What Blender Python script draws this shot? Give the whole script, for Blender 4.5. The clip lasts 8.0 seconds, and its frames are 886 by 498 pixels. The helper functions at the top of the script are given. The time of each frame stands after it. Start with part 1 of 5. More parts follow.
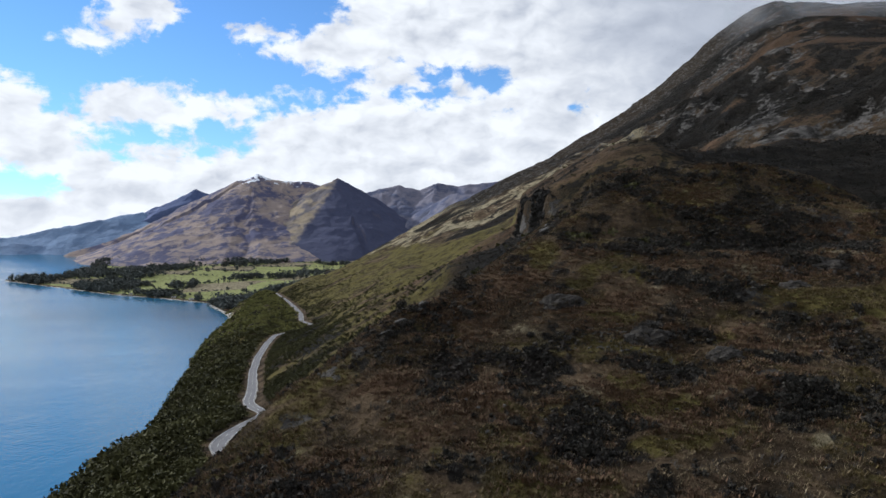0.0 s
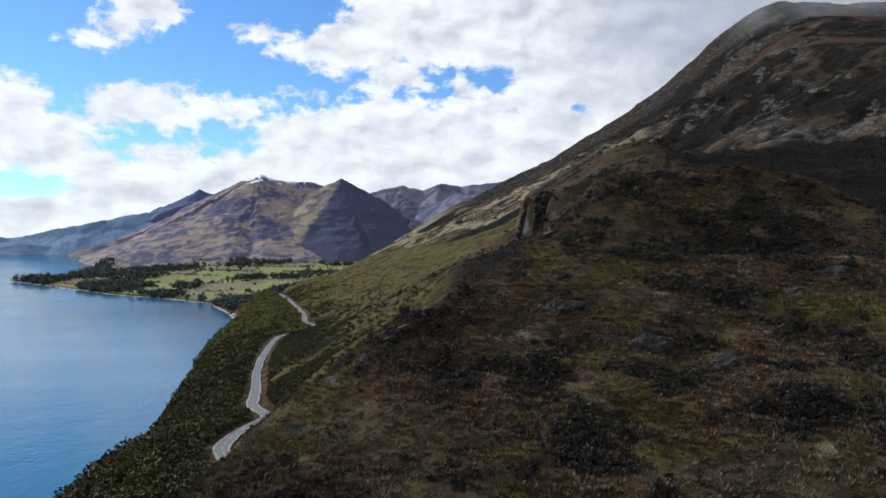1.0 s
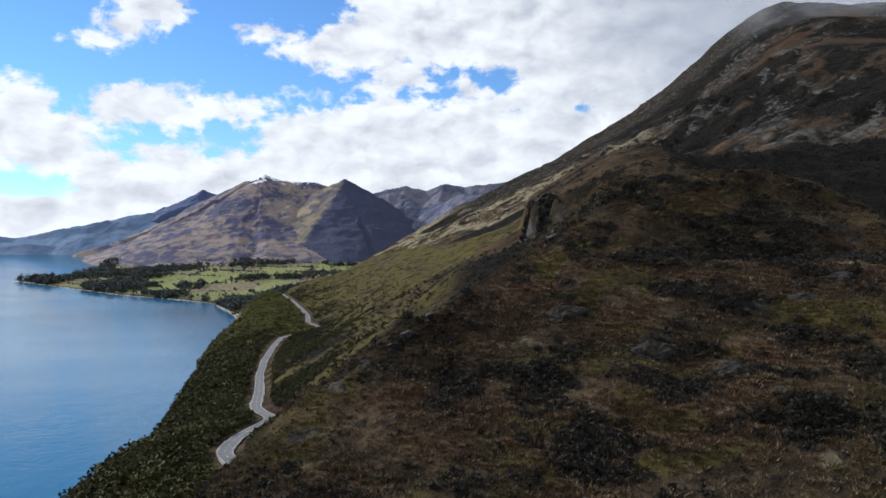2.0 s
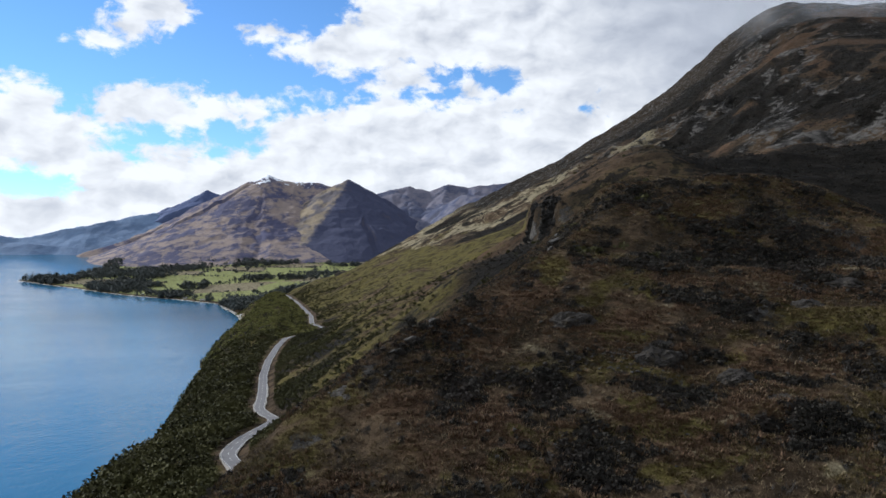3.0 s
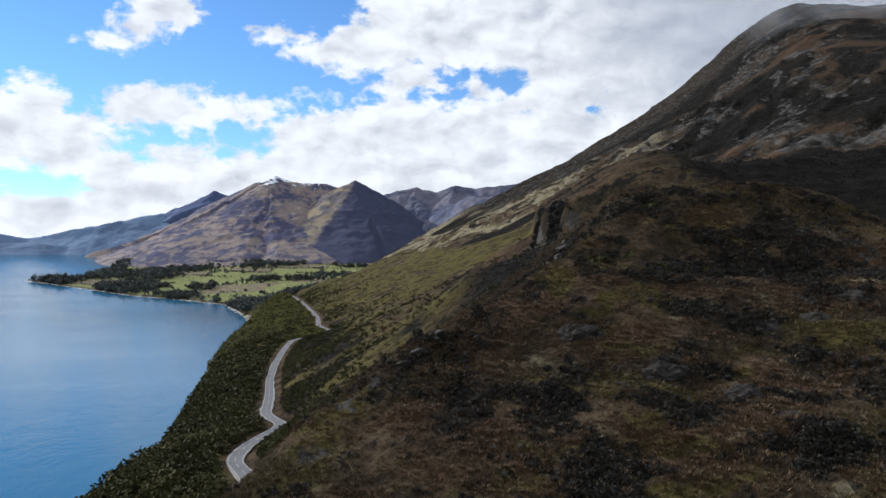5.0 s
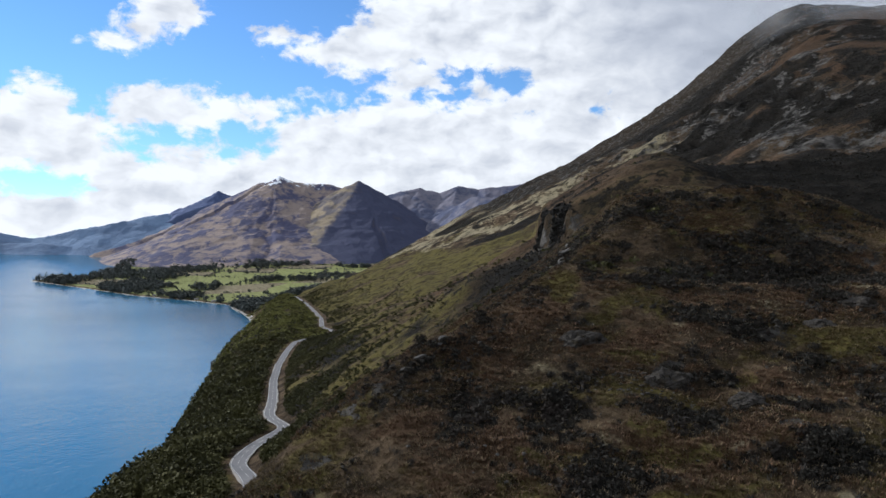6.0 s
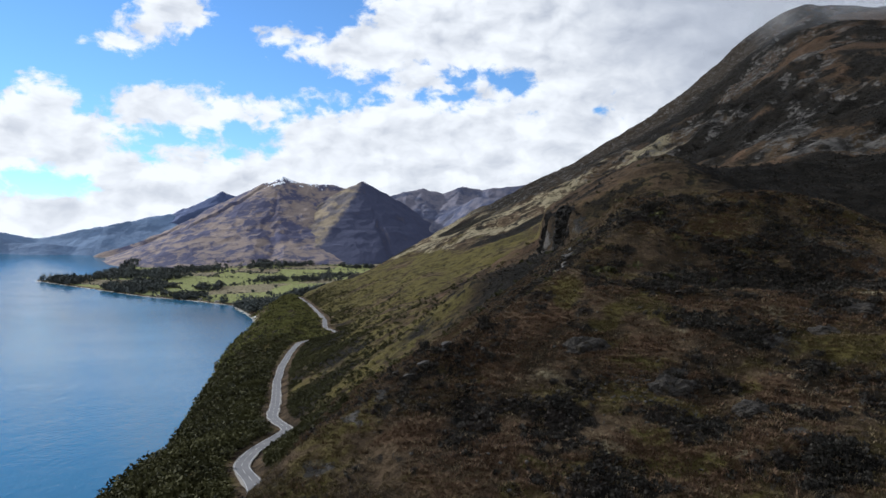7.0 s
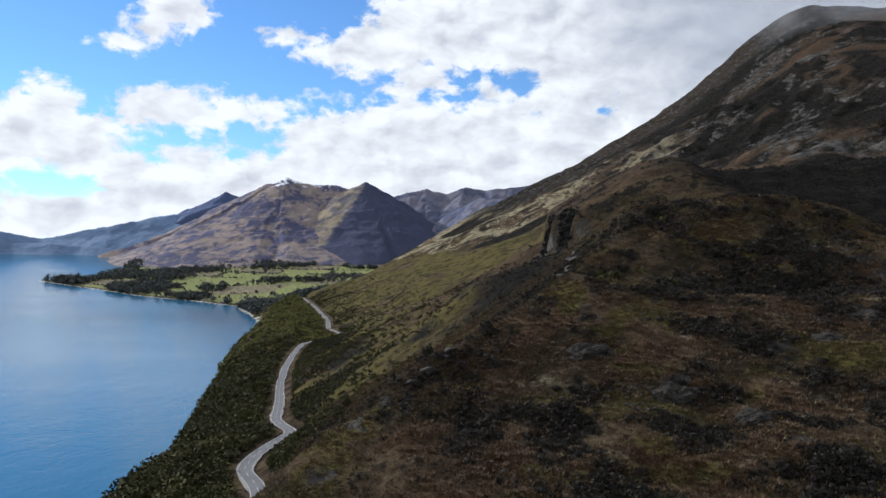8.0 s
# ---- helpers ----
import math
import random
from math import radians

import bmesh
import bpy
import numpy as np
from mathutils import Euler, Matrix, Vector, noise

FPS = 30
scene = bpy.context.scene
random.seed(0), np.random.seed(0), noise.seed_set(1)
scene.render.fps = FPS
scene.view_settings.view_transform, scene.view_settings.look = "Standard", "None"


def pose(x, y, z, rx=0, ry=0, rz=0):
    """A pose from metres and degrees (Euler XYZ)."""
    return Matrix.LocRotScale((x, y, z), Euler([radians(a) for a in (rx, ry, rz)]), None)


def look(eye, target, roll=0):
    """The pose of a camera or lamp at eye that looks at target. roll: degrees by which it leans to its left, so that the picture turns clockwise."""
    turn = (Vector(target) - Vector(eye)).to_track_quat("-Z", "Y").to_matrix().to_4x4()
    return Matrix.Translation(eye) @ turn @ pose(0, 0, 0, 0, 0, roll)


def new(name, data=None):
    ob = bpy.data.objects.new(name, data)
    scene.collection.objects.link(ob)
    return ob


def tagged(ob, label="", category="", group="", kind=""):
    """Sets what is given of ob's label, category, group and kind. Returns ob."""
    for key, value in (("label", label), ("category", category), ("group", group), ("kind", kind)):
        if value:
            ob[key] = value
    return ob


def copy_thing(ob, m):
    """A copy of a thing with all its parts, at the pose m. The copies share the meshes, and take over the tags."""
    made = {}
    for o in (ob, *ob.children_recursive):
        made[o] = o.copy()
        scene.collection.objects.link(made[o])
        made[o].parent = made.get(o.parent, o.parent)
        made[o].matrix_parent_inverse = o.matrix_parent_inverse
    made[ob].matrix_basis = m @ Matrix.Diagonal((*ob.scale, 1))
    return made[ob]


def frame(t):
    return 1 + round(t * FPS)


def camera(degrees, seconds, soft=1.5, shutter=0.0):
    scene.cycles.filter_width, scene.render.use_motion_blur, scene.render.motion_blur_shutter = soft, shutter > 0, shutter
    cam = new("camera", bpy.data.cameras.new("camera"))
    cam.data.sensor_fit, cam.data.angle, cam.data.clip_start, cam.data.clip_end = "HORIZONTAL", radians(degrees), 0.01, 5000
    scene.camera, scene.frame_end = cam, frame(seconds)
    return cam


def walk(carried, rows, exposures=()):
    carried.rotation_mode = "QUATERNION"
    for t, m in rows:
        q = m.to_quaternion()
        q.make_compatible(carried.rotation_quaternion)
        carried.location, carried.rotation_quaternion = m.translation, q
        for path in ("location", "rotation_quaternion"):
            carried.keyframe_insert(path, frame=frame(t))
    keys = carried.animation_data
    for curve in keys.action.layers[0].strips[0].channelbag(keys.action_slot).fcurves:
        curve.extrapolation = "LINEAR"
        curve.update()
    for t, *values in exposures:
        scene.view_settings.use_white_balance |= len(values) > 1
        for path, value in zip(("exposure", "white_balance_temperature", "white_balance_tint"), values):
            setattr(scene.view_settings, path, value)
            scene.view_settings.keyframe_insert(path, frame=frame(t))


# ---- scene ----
cam = camera(64.0, 8.0)
PATH = [
    (0, (0.10, 1.25, 174.950), (0.065, 101.246, 174.095), -0.12),
    (1, (0.10, 1.23, 175.985), (-0.410, 101.225, 175.157), -0.08),
    (2, (0.10, 1.21, 177.020), (-0.884, 101.202, 176.231), -0.02),
    (3, (0.10, 1.19, 178.055), (-1.359, 101.177, 177.312), 0.04),
    (4, (0.10, 1.17, 179.090), (-1.834, 101.149, 178.398), 0.11),
    (5, (0.10, 1.15, 180.125), (-2.308, 101.119, 179.488), 0.18),
    (6, (0.10, 1.13, 181.160), (-2.783, 101.087, 180.581), 0.26),
    (7, (0.10, 1.11, 182.195), (-3.257, 101.052, 181.677), 0.34),
    (8, (0.10, 1.09, 183.230), (-3.732, 101.016, 182.776), 0.42),
]
walk(cam, [(t, look(eye, target, roll)) for t, eye, target, roll in PATH], [(0, 0.0, 5850, 10), (8, 0.0, 5850, 10)])

# ---- light: a low afternoon sun ahead over the lake, broken cumulus in the sky ----
SUN_WAY = Vector((-0.78, 0.46, 0.43)).normalized()
sun = new("sun", bpy.data.lights.new("sun", "SUN"))
sun.data.energy, sun.data.angle, sun.data.color = 4.2, radians(0.6), (1.0, 0.95, 0.88)
sun.matrix_world = look(SUN_WAY * 100, (0, 0, 0))

SKY_STRENGTH = 0.135
CLOUD_LIGHT = 0.97


class Nodes:
    """Helper to wire shader nodes."""

    def __init__(self, tree):
        self.tree = tree
        tree.nodes.clear()

    def add(self, kind, **settings):
        node = self.tree.nodes.new(kind)
        for key, value in settings.items():
            setattr(node, key, value)
        return node

    def put(self, value, socket):
        if isinstance(value, bpy.types.NodeSocket):
            self.tree.links.new(value, socket)
        elif isinstance(value, (tuple, list)) and len(value) == 3 and socket.type == "RGBA":
            socket.default_value = (*value, 1)
        else:
            socket.default_value = value

    def math(self, op, a, b=0.0, c=0.0, clamp=False):
        n = self.add("ShaderNodeMath", operation=op, use_clamp=clamp)
        for i, v in enumerate((a, b, c)):
            self.put(v, n.inputs[i])
        return n.outputs[0]

    def vec(self, op, a, b=(0, 0, 0)):
        n = self.add("ShaderNodeVectorMath", operation=op)
        self.put(a, n.inputs[0])
        self.put(b, n.inputs[1])
        return n.outputs["Value"] if op in ("LENGTH", "DOT_PRODUCT", "DISTANCE") else n.outputs["Vector"]

    def ramp(self, value, low, high, a=0.0, b=1.0):
        n = self.add("ShaderNodeMapRange", interpolation_type="SMOOTHSTEP")
        for i, v in enumerate((value, low, high, a, b)):
            self.put(v, n.inputs[i])
        return n.outputs[0]

    def mix(self, fac, a, b):
        n = self.add("ShaderNodeMix", data_type="RGBA")
        self.put(fac, n.inputs["Factor"])
        self.put(a, n.inputs[6])
        self.put(b, n.inputs[7])
        return n.outputs[2]

    def noise(self, vector, scale, detail=4.0, rough=0.55, distort=0.0):
        n = self.add("ShaderNodeTexNoise")
        self.put(vector, n.inputs["Vector"])
        for key, v in (("Scale", scale), ("Detail", detail), ("Roughness", rough), ("Distortion", distort)):
            n.inputs[key].default_value = v
        return n.outputs["Fac"]


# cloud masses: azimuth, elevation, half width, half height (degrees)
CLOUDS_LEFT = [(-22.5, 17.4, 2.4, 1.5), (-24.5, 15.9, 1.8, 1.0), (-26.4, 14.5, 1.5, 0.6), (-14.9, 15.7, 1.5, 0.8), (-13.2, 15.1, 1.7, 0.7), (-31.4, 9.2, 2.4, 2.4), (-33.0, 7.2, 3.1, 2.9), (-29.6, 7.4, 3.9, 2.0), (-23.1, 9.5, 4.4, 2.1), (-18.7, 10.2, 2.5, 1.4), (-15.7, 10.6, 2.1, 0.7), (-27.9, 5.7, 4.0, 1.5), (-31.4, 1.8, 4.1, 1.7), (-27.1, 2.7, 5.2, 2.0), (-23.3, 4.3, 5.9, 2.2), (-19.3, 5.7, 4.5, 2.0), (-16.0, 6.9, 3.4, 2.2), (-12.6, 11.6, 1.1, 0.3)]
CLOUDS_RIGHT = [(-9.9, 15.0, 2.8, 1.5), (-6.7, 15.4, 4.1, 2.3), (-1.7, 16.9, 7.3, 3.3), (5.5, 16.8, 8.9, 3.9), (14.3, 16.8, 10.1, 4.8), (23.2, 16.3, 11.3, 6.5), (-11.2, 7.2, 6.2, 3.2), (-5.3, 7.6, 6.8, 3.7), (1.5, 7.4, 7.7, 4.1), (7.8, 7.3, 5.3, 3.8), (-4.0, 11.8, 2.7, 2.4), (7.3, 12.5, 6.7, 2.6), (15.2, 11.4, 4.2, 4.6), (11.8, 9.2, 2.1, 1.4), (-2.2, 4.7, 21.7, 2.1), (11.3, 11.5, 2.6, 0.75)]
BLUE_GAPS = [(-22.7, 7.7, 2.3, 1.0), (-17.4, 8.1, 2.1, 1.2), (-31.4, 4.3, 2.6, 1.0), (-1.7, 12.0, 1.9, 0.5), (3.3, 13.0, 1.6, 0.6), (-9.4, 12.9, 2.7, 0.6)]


def build_sky():
    world = bpy.data.worlds.new("sky")
    scene.world = world
    world.use_nodes = True
    n = Nodes(world.node_tree)
    way = n.add("ShaderNodeTexCoord").outputs["Generated"]
    sky = n.add("ShaderNodeTexSky", sky_type="NISHITA", sun_disc=False)
    sky.sun_elevation = math.asin(SUN_WAY.z)
    sky.sun_rotation = math.atan2(SUN_WAY.x, SUN_WAY.y)
    sky.altitude, sky.air_density, sky.dust_density, sky.ozone_density = 400, 1.0, 0.0, 3.0
    xyz = n.add("ShaderNodeSeparateXYZ")
    n.put(way, xyz.inputs[0])
    az = n.math("MULTIPLY", n.math("ARCTAN2", xyz.outputs[0], xyz.outputs[1]), 180 / math.pi)
    el = n.math("MULTIPLY", n.math("ARCSINE", xyz.outputs[2]), 180 / math.pi)
    at = n.add("ShaderNodeCombineXYZ")
    n.put(az, at.inputs[0])
    n.put(el, at.inputs[1])
    place = at.outputs[0]
    # billows: flattened noise, warped by a finer one
    flat = n.vec("MULTIPLY", place, (0.62, 1.0, 1.0))
    warp = n.add("ShaderNodeTexNoise")
    n.put(flat, warp.inputs["Vector"])
    warp.inputs["Scale"].default_value, warp.inputs["Detail"].default_value = 0.42, 3
    swirl = n.vec("ADD", flat, n.vec("MULTIPLY", n.vec("SUBTRACT", warp.outputs["Color"], (0.5, 0.5, 0.5)), (1.7, 1.4, 0)))
    billow = n.noise(swirl, 0.30, 9, 0.58)
    soft = n.noise(swirl, 0.36, 4, 0.5)
    soft_off = n.noise(n.vec("ADD", swirl, (-0.5, 0.8, 0)), 0.36, 4, 0.5)
    fine = n.noise(swirl, 1.1, 7, 0.62)

    curl = n.add("ShaderNodeTexNoise")
    n.put(place, curl.inputs["Vector"])
    curl.inputs["Scale"].default_value, curl.inputs["Detail"].default_value, curl.inputs["Roughness"].default_value = 0.5, 5, 0.6
    bent = n.vec("ADD", place, n.vec("MULTIPLY", n.vec("SUBTRACT", curl.outputs["Color"], (0.5, 0.5, 0.5)), (3.2, 2.2, 0)))

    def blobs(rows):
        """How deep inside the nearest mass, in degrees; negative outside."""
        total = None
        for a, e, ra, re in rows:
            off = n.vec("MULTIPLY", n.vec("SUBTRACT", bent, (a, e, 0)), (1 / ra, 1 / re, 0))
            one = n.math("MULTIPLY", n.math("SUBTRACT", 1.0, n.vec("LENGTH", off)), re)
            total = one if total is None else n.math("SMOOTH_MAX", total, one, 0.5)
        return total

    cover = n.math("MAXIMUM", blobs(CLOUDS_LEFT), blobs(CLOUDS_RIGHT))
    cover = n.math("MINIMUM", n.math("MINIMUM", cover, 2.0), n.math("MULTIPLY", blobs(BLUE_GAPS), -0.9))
    # the rest of the sky, above and behind, carries the same broken cumulus
    away = n.math("MAXIMUM", n.ramp(n.math("ABSOLUTE", az), 38, 52), n.ramp(el, 21, 30))
    cover = n.math("ADD", n.math("MULTIPLY", cover, n.math("SUBTRACT", 1.0, away)), n.math("MULTIPLY", away, 0.5))
    # billowing edges
    puffs = n.add("ShaderNodeTexVoronoi", feature="SMOOTH_F1")
    n.put(swirl, puffs.inputs["Vector"])
    puffs.inputs["Scale"].default_value, puffs.inputs["Detail"].default_value = 0.9, 2
    dens = n.math("ADD", cover, n.math("MULTIPLY", n.math("SUBTRACT", billow, 0.43), 2.6))
    dens = n.math("ADD", dens, n.math("MULTIPLY", n.math("SUBTRACT", fine, 0.46), 2.2))
    dens = n.math("ADD", dens, n.math("MULTIPLY", n.math("SUBTRACT", 0.45, puffs.outputs["Distance"]), 0.7))
    alpha = n.ramp(dens, -0.30, 0.55)
    relief = n.math("ADD", n.math("SUBTRACT", soft, soft_off), n.math("MULTIPLY", n.math("SUBTRACT", fine, 0.5), 0.10))
    grey = n.math("MULTIPLY", n.ramp(az, 1, 22), n.ramp(el, 6, 16))
    bright = n.math("ADD", n.math("MULTIPLY", relief, n.math("SUBTRACT", 1.05, n.math("MULTIPLY", grey, 0.75))), 0.96)
    thick = n.ramp(dens, 0.6, 2.4)
    bright = n.math("SUBTRACT", bright, n.math("MULTIPLY", thick, 0.06))
    bright = n.math("SUBTRACT", bright, n.math("MULTIPLY", grey, 0.34))
    bright = n.math("MAXIMUM", n.math("MINIMUM", bright, 1.05), 0.48)
    tone = n.mix(n.ramp(bright, 0.45, 0.95), (0.87, 0.91, 1.0), (1.0, 0.99, 0.97))
    lit = n.add("ShaderNodeVectorMath", operation="SCALE")
    n.put(tone, lit.inputs[0])
    n.put(n.math("MULTIPLY", bright, CLOUD_LIGHT), lit.inputs["Scale"])
    blue = n.vec("MULTIPLY", sky.outputs[0], (0.74, 0.91, 1.06))
    sky_back, cloud_back = n.add("ShaderNodeBackground"), n.add("ShaderNodeBackground")
    n.put(blue, sky_back.inputs[0])
    sky_back.inputs[1].default_value = SKY_STRENGTH
    n.put(lit.outputs[0], cloud_back.inputs[0])
    cloud_back.inputs[1].default_value = 1.0
    blend = n.add("ShaderNodeMixShader")
    n.put(alpha, blend.inputs[0])
    n.put(sky_back.outputs[0], blend.inputs[1])
    n.put(cloud_back.outputs[0], blend.inputs[2])
    n.put(blend.outputs[0], n.add("ShaderNodeOutputWorld").inputs[0])
    world.cycles.sampling_method, world.cycles.sample_map_resolution = "MANUAL", 512


build_sky()


# ---- noise on arrays ----
def lattice(ix, iy, seed):
    h = (ix.astype(np.int64) * 374761393 + iy.astype(np.int64) * 668265263 + seed * 974634777) & 0x7FFFFFFF
    h = ((h ^ (h >> 13)) * 1274126177) & 0x7FFFFFFF
    return ((h ^ (h >> 16)) & 0xFFFF) / 65535.0


def value_noise(x, y, seed=0):
    """Smooth value noise, 0 to 1."""
    ix, iy = np.floor(x), np.floor(y)
    fx, fy = x - ix, y - iy
    fx, fy = fx * fx * fx * (fx * (fx * 6 - 15) + 10), fy * fy * fy * (fy * (fy * 6 - 15) + 10)
    a, b = lattice(ix, iy, seed), lattice(ix + 1, iy, seed)
    c, d = lattice(ix, iy + 1, seed), lattice(ix + 1, iy + 1, seed)
    return (a * (1 - fx) + b * fx) * (1 - fy) + (c * (1 - fx) + d * fx) * fy


def fbm(x, y, size, octaves=4, seed=0, gain=0.5):
    """Layered noise about 0, within about -1 to 1; size: the longest wave in metres."""
    total, amp, norm = 0.0, 1.0, 0.0
    px, py = x / size, y / size
    for i in range(octaves):
        total = total + amp * (value_noise(px, py, seed + i) * 2 - 1)
        norm += amp
        amp *= gain
        px, py = px * 1.92 + py * 0.61 + 17.3, py * 1.92 - px * 0.61 - 9.1
    return total / norm * 1.5


def ridged(x, y, size, octaves=4, seed=0, gain=0.5):
    """Sharp-crested noise, 0 to 1."""
    total, amp, norm = 0.0, 1.0, 0.0
    px, py = x / size, y / size
    for i in range(octaves):
        total = total + amp * (1 - np.abs(value_noise(px, py, seed + i) * 2 - 1)) ** 1.6
        norm += amp
        amp *= gain
        px, py = px * 1.92 + py * 0.61 + 5.7, py * 1.92 - px * 0.61 - 3.9
    return total / norm


def step(v, low, high):
    t = np.clip((v - low) / (high - low), 0, 1)
    return t * t * (3 - 2 * t)


def soft_min(a, b, k):
    h = np.clip(0.5 + 0.5 * (b - a) / k, 0, 1)
    return b * (1 - h) + a * h - k * h * (1 - h)


def bump(x, y, cx, cy, rx, ry=None):
    return np.exp(-((x - cx) / rx) ** 2 - ((y - cy) / (ry or rx)) ** 2)


# ---- the lie of the land ----
# the road's centre line and height at stations along the shore
ROAD_Y = [-400, 110, 195, 220, 239, 270, 308, 322, 338, 356, 400, 492, 578, 666, 735, 768, 800, 835, 880, 980, 1070, 1242, 1382, 1500, 1800, 2400, 3000, 5200]
ROAD_X = [-80, -66, -57, -66, -77, -81, -80, -80, -90, -98, -108, -132, -151, -166, -175, -164, -150, -152, -176, -197, -223, -276, -326, -360, -400, -520, -640, -1080]
ROAD_Z = [118, 116, 111, 108, 106, 103, 99, 97.5, 96, 94.5, 91, 86, 82, 80, 79, 79, 78.5, 78, 78, 77.5, 77, 76, 77, 70, 45, 28, 22, 20]
# the shore of the hillside, the bay and the wooded point
SHORE_Y = [-400, 0, 200, 350, 500, 700, 900, 1000, 1060, 1110, 1180, 1500, 1730]
SHORE_X = [-180, -162, -167, -181, -224, -280, -332, -358, -378, -388, -374, -440, -530]
POINT = [(-690, 2060), (-880, 2190), (-1070, 2290), (-1330, 2480), (-1592, 2650), (-1700, 2720), (-1660, 2800),
         (-1560, 3000), (-1700, 3450), (-1850, 3850), (-1950, 4250), (-2100, 4900)]
TABLE_Y = np.arange(-400, 5200, 2.0)


def smoothed(ys, vs, sigma):
    line = np.interp(TABLE_Y, ys, vs)
    k = np.exp(-0.5 * (np.arange(-60, 61) * 2.0 / sigma) ** 2)
    return np.convolve(np.pad(line, 60, mode="edge"), k / k.sum(), mode="valid")


TABLE_ROAD_X, TABLE_ROAD_Z = smoothed(ROAD_Y, ROAD_X, 6.5), smoothed(ROAD_Y, ROAD_Z, 25)
TABLE_SHORE = smoothed(SHORE_Y, SHORE_X, 12)


def road_at(y):
    return np.interp(y, TABLE_Y, TABLE_ROAD_X), np.interp(y, TABLE_Y, TABLE_ROAD_Z)


COAST = np.array([(-210.0, -400.0)] + list(zip(SHORE_X[1:], SHORE_Y[1:])) + POINT)
LAND = np.vstack([COAST, [(-3200, 6000), (6000, 6000), (6000, -400)]])


def inland(x, y):
    """Signed distance to the shore in metres, positive on land."""
    best = np.full(x.shape, 1e9)
    for (ax, ay), (bx, by) in zip(COAST[:-1], COAST[1:]):
        dx, dy = bx - ax, by - ay
        t = np.clip(((x - ax) * dx + (y - ay) * dy) / (dx * dx + dy * dy), 0, 1)
        best = np.minimum(best, np.hypot(x - ax - t * dx, y - ay - t * dy))
    inside = np.zeros(x.shape, bool)
    for (ax, ay), (bx, by) in zip(LAND, np.roll(LAND, -1, axis=0)):
        if ay != by:
            inside ^= ((ay > y) != (by > y)) & (x < (bx - ax) * (y - ay) / (by - ay) + ax)
    best = best + 7 * fbm(x, y, 45, 3, 71) * step(best, 300, 0)
    return np.where(inside, best, -best)


def lift(x, y):
    """The far basin rises gently, so that the lake's far arm stays in view."""
    d = np.hypot(x, y)
    return 132 * np.clip((d - 2000) / 2800, 0, 2) ** 1.6


def crag_edge(y):
    return 46 + 0.27 * np.maximum(400 - y, 0) + 0.05 * np.maximum(y - 400, 0)


